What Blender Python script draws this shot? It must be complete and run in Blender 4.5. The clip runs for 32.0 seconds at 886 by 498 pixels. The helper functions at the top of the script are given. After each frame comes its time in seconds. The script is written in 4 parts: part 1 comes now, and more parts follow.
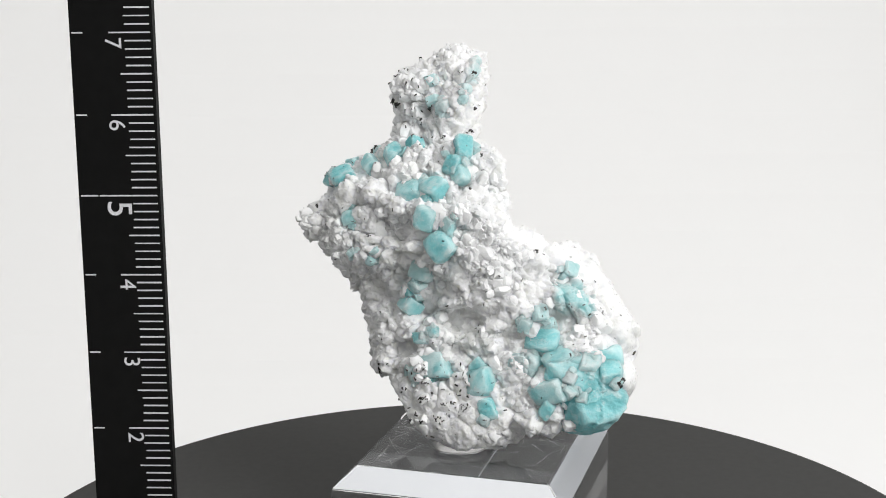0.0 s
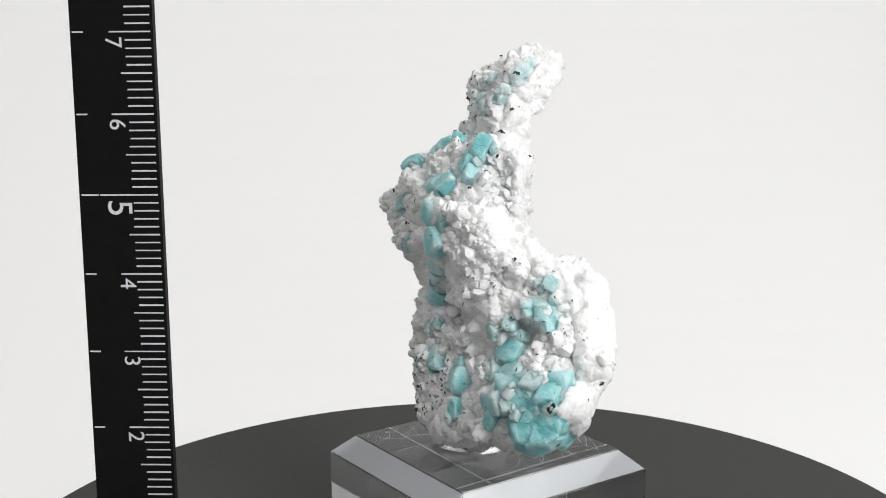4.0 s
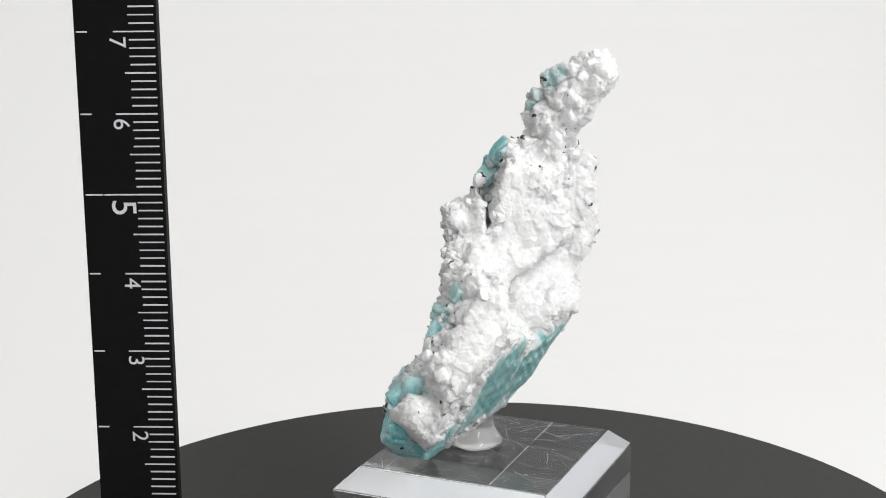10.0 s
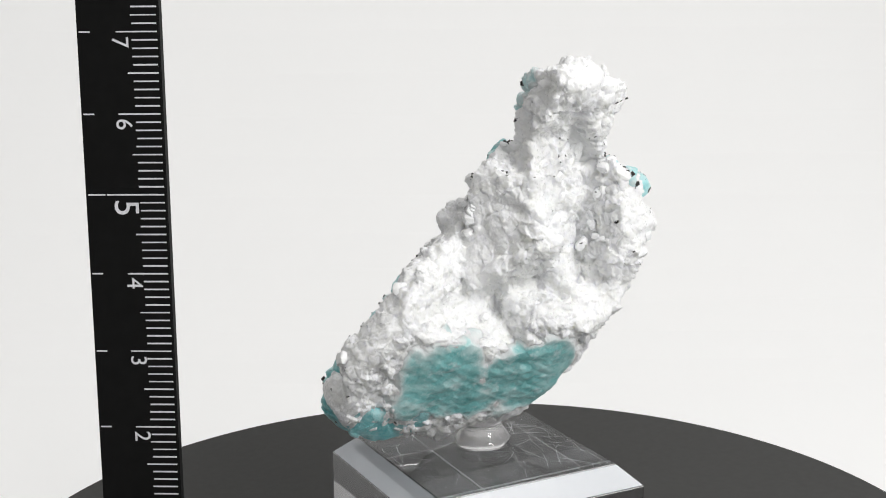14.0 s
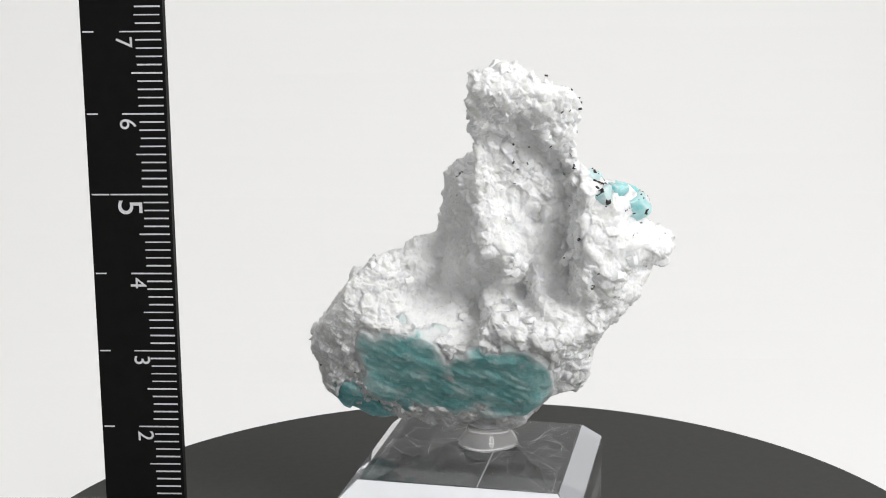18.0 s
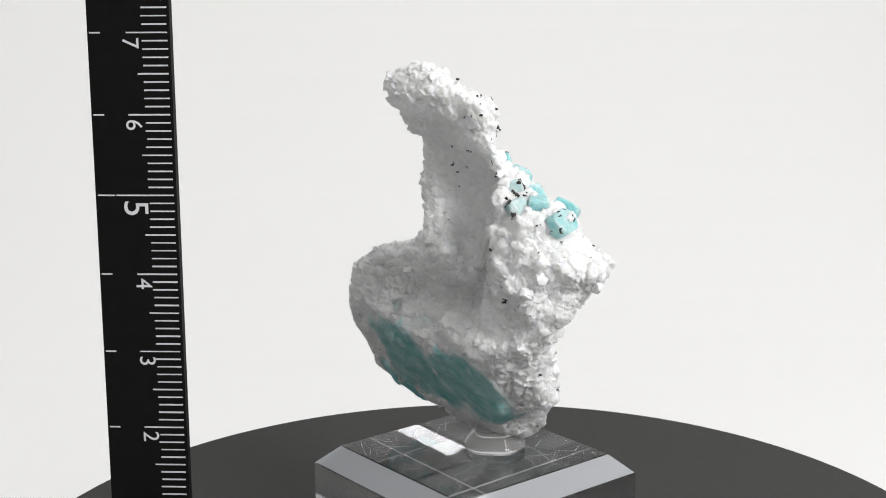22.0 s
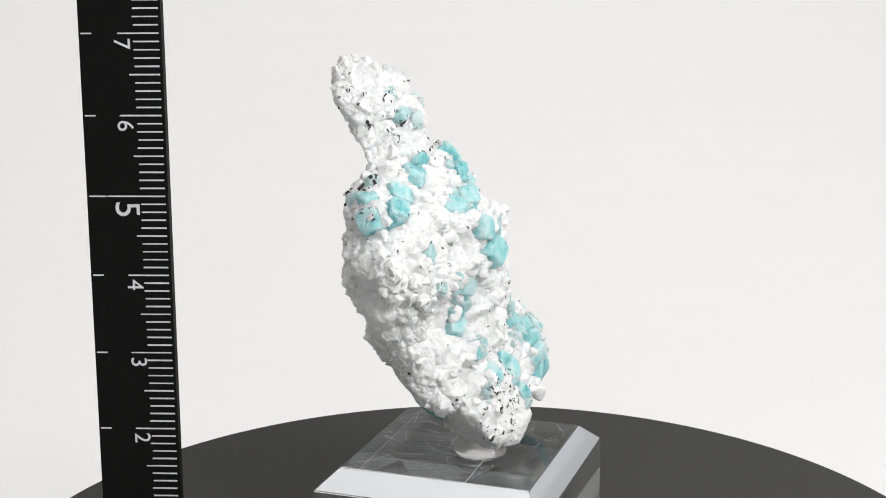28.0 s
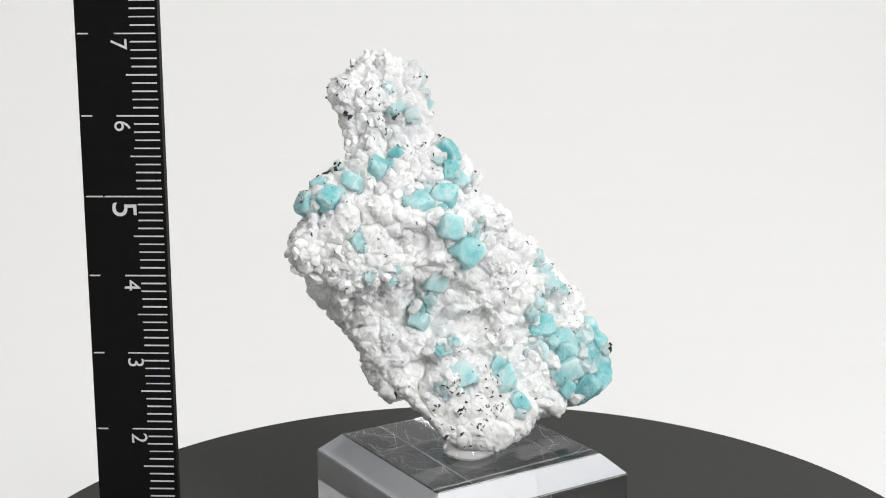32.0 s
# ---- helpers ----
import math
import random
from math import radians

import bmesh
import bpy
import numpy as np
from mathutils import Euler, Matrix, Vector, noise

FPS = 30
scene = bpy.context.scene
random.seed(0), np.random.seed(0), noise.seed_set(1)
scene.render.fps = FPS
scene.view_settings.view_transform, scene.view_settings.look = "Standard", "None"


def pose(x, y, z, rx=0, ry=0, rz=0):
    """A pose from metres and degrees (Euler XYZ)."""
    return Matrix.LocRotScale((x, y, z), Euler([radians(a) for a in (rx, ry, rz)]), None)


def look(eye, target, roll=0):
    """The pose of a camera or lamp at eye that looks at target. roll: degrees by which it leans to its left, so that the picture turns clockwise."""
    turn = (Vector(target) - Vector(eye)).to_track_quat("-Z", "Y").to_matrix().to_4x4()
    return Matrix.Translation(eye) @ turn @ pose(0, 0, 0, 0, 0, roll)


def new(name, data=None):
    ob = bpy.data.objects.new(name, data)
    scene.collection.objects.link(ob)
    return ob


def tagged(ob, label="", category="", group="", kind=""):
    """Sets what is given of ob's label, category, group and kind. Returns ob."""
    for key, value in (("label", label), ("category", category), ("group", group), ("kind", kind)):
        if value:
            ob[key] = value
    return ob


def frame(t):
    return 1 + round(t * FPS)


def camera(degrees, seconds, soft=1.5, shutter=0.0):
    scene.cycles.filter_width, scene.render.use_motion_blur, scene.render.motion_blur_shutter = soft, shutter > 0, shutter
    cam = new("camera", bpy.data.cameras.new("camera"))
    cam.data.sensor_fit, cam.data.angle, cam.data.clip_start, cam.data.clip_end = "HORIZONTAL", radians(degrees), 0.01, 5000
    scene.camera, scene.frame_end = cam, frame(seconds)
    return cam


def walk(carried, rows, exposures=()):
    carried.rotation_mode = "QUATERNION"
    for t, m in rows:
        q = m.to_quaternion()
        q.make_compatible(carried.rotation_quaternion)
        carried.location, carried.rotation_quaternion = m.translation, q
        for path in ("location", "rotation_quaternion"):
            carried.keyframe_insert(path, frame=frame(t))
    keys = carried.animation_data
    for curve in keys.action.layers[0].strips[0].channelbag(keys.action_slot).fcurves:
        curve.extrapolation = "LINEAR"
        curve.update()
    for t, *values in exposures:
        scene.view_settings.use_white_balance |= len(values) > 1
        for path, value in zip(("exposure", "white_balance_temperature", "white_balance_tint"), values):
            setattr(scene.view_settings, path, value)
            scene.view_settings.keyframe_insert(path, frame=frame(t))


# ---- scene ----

import itertools
from mathutils.bvhtree import BVHTree

CM = 0.01
SPIN = -9.7302          # degrees a second, clockwise seen from above

# ---- camera: held on a stand, drifting by a hair ----
cam = camera(36.361, 32.0, soft=1.0)
EYE = (0.0, -17.904 * CM, 8.495 * CM)
PATH = [
    (0, 77.676, 0.655, 1.018), (1, 77.670, 0.660, 1.018), (2, 77.660, 0.664, 1.020), (3, 77.650, 0.666, 1.020),
    (6, 77.634, 0.666, 1.083), (7, 77.632, 0.670, 1.107), (8, 77.634, 0.672, 1.128), (9, 77.636, 0.675, 1.158),
    (10, 77.638, 0.680, 1.194), (11, 77.638, 0.690, 1.235), (12, 77.636, 0.700, 1.253), (13, 77.643, 0.680, 1.270),
    (14, 77.655, 0.645, 1.306), (17, 77.657, 0.628, 1.392), (18, 77.659, 0.618, 1.453), (19, 77.656, 0.615, 1.538),
    (20, 77.675, 0.596, 1.620), (21, 77.703, 0.552, 1.708), (22, 77.726, 0.520, 1.718), (23, 77.739, 0.510, 1.685),
    (24, 77.748, 0.502, 1.662), (25, 77.753, 0.500, 1.645), (28, 77.768, 0.442, 1.379), (29, 77.770, 0.436, 1.339),
    (30, 77.776, 0.422, 1.301), (31, 77.779, 0.420, 1.267), (32, 77.777, 0.425, 1.250)]
walk(cam, [(t, pose(*EYE, rx, ry, rz)) for t, rx, ry, rz in PATH])

# ---- light: a photo tent, lit from above and from the right, its cloths given a glow ----
world = bpy.data.worlds.new("world")
scene.world = world
world.use_nodes = True
world.node_tree.nodes["Background"].inputs[0].default_value = (0.9, 0.95, 1.0, 1)
world.node_tree.nodes["Background"].inputs[1].default_value = 0.02
# Glow strengths of ceiling and cloths, the front one pure fill; then lamp watts.
TOP, EAST, WEST, SOUTH_FILL, BACK_GLOW, KEY, RIM = 0.53, 0.15, 0.06, 0.13, 0.405, 0.57, 0.06
key = bpy.data.lights.new("softbox", "AREA")
key.shape, key.size, key.size_y, key.energy, key.color = "RECTANGLE", 0.11, 0.10, KEY, (1.0, 0.995, 0.985)
key_ob = new("softbox", key)
key_ob.matrix_world = look((0.165, -0.185, 0.19), (0, 0, 0.045))
rim = bpy.data.lights.new("side_softbox", "AREA")
rim.shape, rim.size, rim.size_y, rim.energy, rim.color = "RECTANGLE", 0.10, 0.12, RIM, (0.98, 0.99, 1.0)
rim_ob = new("side_softbox", rim)
rim_ob.matrix_world = look((0.24, 0.165, 0.135), (0, 0, 0.03))
scene.view_settings.exposure = 0.0


# ---- materials ----
def material(name):
    m = bpy.data.materials.new(name)
    m.use_nodes = True
    return m, m.node_tree.nodes, m.node_tree.links, m.node_tree.nodes["Principled BSDF"]


def noise_node(nodes, links, scale, detail=4.0, rough=0.55, stretch=None):
    tc = nodes.new("ShaderNodeTexCoord")
    n = nodes.new("ShaderNodeTexNoise")
    n.inputs["Scale"].default_value, n.inputs["Detail"].default_value, n.inputs["Roughness"].default_value = scale, detail, rough
    if stretch:
        mp = nodes.new("ShaderNodeMapping")
        mp.inputs["Scale"].default_value = stretch
        links.new(tc.outputs["Object"], mp.inputs["Vector"])
        links.new(mp.outputs["Vector"], n.inputs["Vector"])
    else:
        links.new(tc.outputs["Object"], n.inputs["Vector"])
    return n


def cell_node(nodes, links, scale):
    tc = nodes.new("ShaderNodeTexCoord")
    n = nodes.new("ShaderNodeTexVoronoi")
    n.inputs["Scale"].default_value = scale
    links.new(tc.outputs["Object"], n.inputs["Vector"])
    return n


def ramp(nodes, links, source, stops):
    r = nodes.new("ShaderNodeValToRGB")
    while len(r.color_ramp.elements) < len(stops):
        r.color_ramp.elements.new(0.5)
    for el, (at, col) in zip(r.color_ramp.elements, stops):
        el.position, el.color = at, (*col, 1)
    links.new(source, r.inputs["Fac"])
    return r


def bump(nodes, links, bsdf, source, strength, distance):
    b = nodes.new("ShaderNodeBump")
    b.inputs["Strength"].default_value, b.inputs["Distance"].default_value = strength, distance
    links.new(source, b.inputs["Height"])
    links.new(b.outputs["Normal"], bsdf.inputs["Normal"])
    return b


def plain(name, colour, rough, metal=0.0, spec=0.5, grain=0.0, scale=400.0):
    m, nodes, links, bsdf = material(name)
    bsdf.inputs["Roughness"].default_value, bsdf.inputs["Metallic"].default_value = rough, metal
    bsdf.inputs["Specular IOR Level"].default_value = spec
    n = noise_node(nodes, links, scale)
    lo, hi = [c * (1 - grain) for c in colour], [min(1, c * (1 + grain)) for c in colour]
    r = ramp(nodes, links, n.outputs["Fac"], [(0.3, lo), (0.7, hi)])
    links.new(r.outputs["Color"], bsdf.inputs["Base Color"])
    return m


# Cloth that gives off light by itself, besides its diffuse colour.
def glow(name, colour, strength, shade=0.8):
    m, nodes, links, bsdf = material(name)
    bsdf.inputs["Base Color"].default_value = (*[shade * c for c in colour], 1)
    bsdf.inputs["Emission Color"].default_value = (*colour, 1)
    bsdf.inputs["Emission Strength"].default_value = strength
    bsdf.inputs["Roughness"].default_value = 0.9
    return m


def facets(nodes, links, scale, tilt):
    """Small cleavage faces, each turned a little its own way."""
    cells = cell_node(nodes, links, scale)
    off = nodes.new("ShaderNodeVectorMath")
    off.operation = "SUBTRACT"
    off.inputs[1].default_value = (0.5, 0.5, 0.5)
    links.new(cells.outputs["Color"], off.inputs[0])
    size = nodes.new("ShaderNodeVectorMath")
    size.operation = "SCALE"
    size.inputs["Scale"].default_value = tilt
    links.new(off.outputs[0], size.inputs[0])
    geo = nodes.new("ShaderNodeNewGeometry")
    add = nodes.new("ShaderNodeVectorMath")
    links.new(geo.outputs["Normal"], add.inputs[0])
    links.new(size.outputs[0], add.inputs[1])
    unit_way = nodes.new("ShaderNodeVectorMath")
    unit_way.operation = "NORMALIZE"
    links.new(add.outputs[0], unit_way.inputs[0])
    return cells, unit_way.outputs[0]


def albite(name, weight, depth, scale, tilt):
    m, nodes, links, bsdf = material(name)
    big = noise_node(nodes, links, 110, 3)
    fine = noise_node(nodes, links, 900, 5, 0.6)
    base = ramp(nodes, links, big.outputs["Fac"], [(0.28, (0.89, 0.895, 0.88)), (0.45, (0.935, 0.94, 0.94)), (0.62, (0.945, 0.95, 0.955)), (0.78, (0.90, 0.935, 0.945))])
    tint = ramp(nodes, links, fine.outputs["Fac"], [(0.25, (0.97, 0.97, 0.97)), (0.5, (1, 1, 1))])
    mix = nodes.new("ShaderNodeMixRGB")
    mix.blend_type = "MULTIPLY"
    mix.inputs[0].default_value = 1.0
    links.new(base.outputs["Color"], mix.inputs[1])
    links.new(tint.outputs["Color"], mix.inputs[2])
    links.new(mix.outputs["Color"], bsdf.inputs["Base Color"])
    bsdf.inputs["Subsurface Weight"].default_value = weight
    bsdf.inputs["Subsurface Radius"].default_value = (1.0, 1.0, 0.95)
    bsdf.inputs["Subsurface Scale"].default_value = depth
    cells, way = facets(nodes, links, scale, tilt)
    rough = ramp(nodes, links, cells.outputs["Distance"], [(0.2, (0.22,) * 3), (0.6, (0.5,) * 3)])
    links.new(rough.outputs["Color"], bsdf.inputs["Roughness"])
    grit = noise_node(nodes, links, 2400, 4, 0.6)
    b = bump(nodes, links, bsdf, grit.outputs["Fac"], 0.25, 0.0003)
    links.new(way, b.inputs["Normal"])
    return m


def amazonite(name, deep, mid, pale, whiten=0.0):
    m, nodes, links, bsdf = material(name)
    cloud = noise_node(nodes, links, 260, 4, 0.6)
    streak = noise_node(nodes, links, 260, 3, 0.6, (0.6, 6.0, 1.4))
    info = nodes.new("ShaderNodeObjectInfo")
    a = nodes.new("ShaderNodeMath")
    a.operation = "MULTIPLY_ADD"
    a.inputs[1].default_value, a.inputs[2].default_value = 0.22, -0.11
    links.new(info.outputs["Random"], a.inputs[0])
    b = nodes.new("ShaderNodeMath")
    b.operation = "ADD"
    links.new(cloud.outputs["Fac"], b.inputs[0])
    links.new(a.outputs[0], b.inputs[1])
    c = nodes.new("ShaderNodeMath")
    c.operation = "MULTIPLY_ADD"
    c.inputs[1].default_value = 0.35
    links.new(streak.outputs["Fac"], c.inputs[0])
    links.new(b.outputs[0], c.inputs[2])
    r = ramp(nodes, links, c.outputs[0], [(0.42, deep), (0.66, mid), (0.92, pale)])
    vein = noise_node(nodes, links, 420, 6, 0.7)
    mask = ramp(nodes, links, vein.outputs["Fac"], [(0.54, (0, 0, 0)), (0.70, (0.7, 0.7, 0.7))])
    dust = nodes.new("ShaderNodeMixRGB")
    dust.inputs[2].default_value = (0.80, 0.86, 0.86, 1)
    links.new(mask.outputs["Color"], dust.inputs[0])
    links.new(r.outputs["Color"], dust.inputs[1])
    rim_amount = nodes.new("ShaderNodeAttribute")
    rim_amount.attribute_name = "frost"
    frost = nodes.new("ShaderNodeMixRGB")
    frost.inputs[2].default_value = (0.88, 0.91, 0.91, 1)
    links.new(rim_amount.outputs["Fac"], frost.inputs[0])
    geo = nodes.new("ShaderNodeNewGeometry")
    # Colour turns paler towards the sharp edges.
    paled = ramp(nodes, links, geo.outputs["Pointiness"], [(0.50, (0, 0, 0)), (0.60, (0.55, 0.55, 0.55))])
    edge = nodes.new("ShaderNodeMixRGB")
    edge.inputs[2].default_value = (0.80, 0.90, 0.90, 1)
    links.new(paled.outputs["Color"], edge.inputs[0])
    links.new(dust.outputs["Color"], edge.inputs[1])
    links.new(edge.outputs["Color"], frost.inputs[1])
    links.new(frost.outputs["Color"], bsdf.inputs["Base Color"])
    bsdf.inputs["Roughness"].default_value = 0.3
    bsdf.inputs["Subsurface Weight"].default_value = 0.8
    bsdf.inputs["Subsurface Radius"].default_value = (1.0, 1.0, 1.0)
    bsdf.inputs["Subsurface Scale"].default_value = 0.0026
    grit = noise_node(nodes, links, 1300, 5, 0.65)
    both = nodes.new("ShaderNodeMath")
    both.operation = "ADD"
    links.new(streak.outputs["Fac"], both.inputs[0])
    links.new(grit.outputs["Fac"], both.inputs[1])
    b = bump(nodes, links, bsdf, both.outputs[0], 0.8 - whiten, 0.0003)
    _, way = facets(nodes, links, 900, 0.22)
    links.new(way, b.inputs["Normal"])
    return m


def clear(name, ior, rough, tint=(1, 1, 1)):
    m, nodes, links, bsdf = material(name)
    bsdf.inputs["Base Color"].default_value = (*tint, 1)
    bsdf.inputs["Transmission Weight"].default_value = 1.0
    bsdf.inputs["IOR"].default_value = ior
    bsdf.inputs["Roughness"].default_value = rough
    return m


def cloth_material():
    m, nodes, links, bsdf = material("white_cloth")
    n = noise_node(nodes, links, 3, 2)
    r = ramp(nodes, links, n.outputs["Fac"], [(0.3, (0.59, 0.588, 0.584)), (0.7, (0.61, 0.608, 0.604))])
    links.new(r.outputs["Color"], bsdf.inputs["Base Color"])
    bsdf.inputs["Roughness"].default_value = 0.95
    bsdf.inputs["Specular IOR Level"].default_value = 0.1
    # Even glow put into the cloth; the lamps alone light it unevenly.
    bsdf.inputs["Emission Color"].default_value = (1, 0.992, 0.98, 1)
    bsdf.inputs["Emission Strength"].default_value = BACK_GLOW
    return m


ALBITE, ALBITE_GRAIN = albite("albite", 0.9, 0.0011, 1700, 0.45), albite("albite_grain", 0.25, 0.0003, 1500, 0.3)
AMAZON = amazonite("amazonite", (0.10, 0.44, 0.47), (0.27, 0.66, 0.69), (0.62, 0.86, 0.87))
AMAZON_DEEP = amazonite("deep_amazonite", (0.13, 0.40, 0.40), (0.23, 0.53, 0.53), (0.50, 0.72, 0.71), 0.35)
AMAZON_PALE = amazonite("pale_amazonite", (0.33, 0.66, 0.68), (0.52, 0.79, 0.80), (0.76, 0.89, 0.90))
SCHORL = plain("dark_mineral", (0.025, 0.023, 0.022), 0.4, 0, 0.5, 0.4, 900)
ACRYLIC = clear("acrylic", 1.49, 0.0, (0.99, 0.995, 1.0))
BEVEL, UNDERSIDE = clear("hazy_bevel", 1.49, 0.0, (0.92, 0.95, 1.0)), clear("scuffed_underside", 1.49, 0.0, (0.95, 0.97, 1.0))
# A white diffuse share brightens bevels and underside in place of trapped light.
for m, share in ((BEVEL, 0.58), (UNDERSIDE, 0.96)):
    m.node_tree.nodes["Principled BSDF"].inputs["Transmission Weight"].default_value = share
GEL = clear("gel", 1.42, 0.05, (0.90, 0.89, 0.895))
GEL.node_tree.nodes["Principled BSDF"].inputs["Transmission Weight"].default_value = 0.8
SCRATCH = plain("scratch", (0.74, 0.75, 0.77), 0.6, 0, 0.5, 0.1)
DISC = plain("turntable_plastic", (0.053, 0.0525, 0.051), 0.75, 0, 0.3, 0.06, 700)
RULER = plain("ruler_black", (0.0055, 0.0055, 0.0055), 0.6, 0, 0.12, 0.2, 500)
INK = plain("ruler_white", (0.72, 0.72, 0.75), 0.7, 0, 0.3, 0.12, 2500)
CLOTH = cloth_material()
UNSEEN_DARK = plain("dark_curtain", (0.03, 0.03, 0.03), 0.95, 0, 0.1, 0.2, 30)


# ---- mesh helpers ----
def mesh_of(bm, name, mat, smooth=False):
    me = bpy.data.meshes.new(name)
    bm.to_mesh(me)
    bm.free()
    me.materials.append(mat)
    if smooth:
        me.polygons.foreach_set("use_smooth", [True] * len(me.polygons))
    return me


def part(name, bm, mat, parent, label="", smooth=False):
    ob = new(name, mesh_of(bm, name, mat, smooth))
    ob.parent = parent
    if label:
        tagged(ob, label)
    return ob


def box(x0, y0, z0, x1, y1, z1, bevel=0.0, segments=2):
    bm = bmesh.new()
    bmesh.ops.create_cube(bm, size=1)
    for v in bm.verts:
        v.co = Vector(((x0 + x1) / 2 + v.co.x * (x1 - x0), (y0 + y1) / 2 + v.co.y * (y1 - y0), (z0 + z1) / 2 + v.co.z * (z1 - z0)))
    if bevel:
        bmesh.ops.bevel(bm, geom=bm.edges[:], offset=bevel, segments=segments, affect="EDGES")
    return bm


def lathe(profile, steps=96):
    """A turned shape from (radius, height) pairs, bottom to top, closed at both ends."""
    bm = bmesh.new()
    rings = []
    for r, z in profile:
        rings.append([bm.verts.new((r * math.cos(2 * math.pi * i / steps), r * math.sin(2 * math.pi * i / steps), z)) for i in range(steps)])
    for lo, hi in zip(rings, rings[1:]):
        for i in range(steps):
            j = (i + 1) % steps
            bm.faces.new((lo[i], lo[j], hi[j], hi[i]))
    bm.faces.new(list(reversed(rings[0])))
    bm.faces.new(rings[-1])
    return bm


# ---- the tent ----
def tent():
    zf = -0.032
    bm = bmesh.new()
    prof = [(-0.16, zf)] + [(0.38 - 0.2 + 0.2 * math.sin(a), zf + 0.2 - 0.2 * math.cos(a)) for a in [math.pi / 2 * i / 16 for i in range(15)]]
    loop = prof + [(0.384, prof[-1][1]), (0.384, zf - 0.004), (-0.16, zf - 0.004)]
    rows = [[bm.verts.new((x, y, z)) for y, z in loop] for x in (-0.23, 0.25)]
    for i in range(len(loop)):
        j = (i + 1) % len(loop)
        bm.faces.new((rows[0][i], rows[1][i], rows[1][j], rows[0][j]))
    bm.faces.new(rows[0])
    bm.faces.new(list(reversed(rows[1])))
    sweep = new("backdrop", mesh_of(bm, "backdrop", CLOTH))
    tagged(sweep, "plain white cloth sweep of a photo tent, with its own glow", "backdrop", kind="structure")
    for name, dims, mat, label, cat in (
            # The dark ground is out of view, added to keep light from bouncing up.
            ("ground", (-0.56, -0.72, zf - 0.03, 0.57, 0.40, zf - 0.0045), UNSEEN_DARK, "unseen dark ground under the tent, added to cut bounced light", "table top"),
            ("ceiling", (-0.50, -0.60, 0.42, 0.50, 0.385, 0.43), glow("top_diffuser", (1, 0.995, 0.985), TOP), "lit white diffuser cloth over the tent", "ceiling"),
            ("roof", (-0.56, -0.71, 0.616, 0.57, 0.40, 0.63), UNSEEN_DARK, "dark room ceiling over the tent", "ceiling"),
            # Cloths out of view; their glow is added to fill in the darker sides.
            ("wall_east", (0.55, -0.70, zf, 0.56, 0.38, 0.615), glow("east_cloth", (1, 0.995, 0.985), EAST, 0.5), "unseen white side cloth of the tent, given a glow as fill", "wall"),
            ("wall_west", (-0.56, -0.70, zf, -0.55, 0.38, 0.615), glow("west_cloth", (1, 0.995, 0.985), WEST, 0.25), "unseen white side cloth of the tent, given a glow as fill", "wall"),
            ("wall_north", (-0.55, 0.39, zf, 0.55, 0.40, 0.615), glow("north_cloth", (1, 0.995, 0.985), 0.10, 0.4), "unseen grey-white cloth behind the sweep, given a faint glow", "wall"),
            ("wall_south", (-0.55, -0.71, zf, 0.55, -0.70, 0.615), glow("south_cloth", (1, 0.995, 0.985), SOUTH_FILL, 0.5), "unseen white front cloth, given a glow to fill the front", "wall")):
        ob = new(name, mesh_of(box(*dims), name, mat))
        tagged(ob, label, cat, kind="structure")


tent()


# ---- turntable ----
def turntable():
    t = tagged(new("turntable"), "round dark grey matt plastic turntable with thin rim", "turntable")
    t.location.z = -0.03
    part("foot", lathe([(0.052, -0.0015), (0.056, 0.0), (0.056, 0.010), (0.050, 0.0115)], 64), DISC, t)
    part("disc", lathe([(0.066, 0.0117), (0.0700, 0.0125), (0.07053, 0.0150), (0.07053, 0.0293), (0.0703, 0.0298), (0.0698, 0.03)], 160), DISC, t)
    return t


TURNTABLE = turntable()


# ---- clear display stand ----
STAND_AT, STAND_YAW = (0.0850 * CM, 0.190 * CM), -15.6


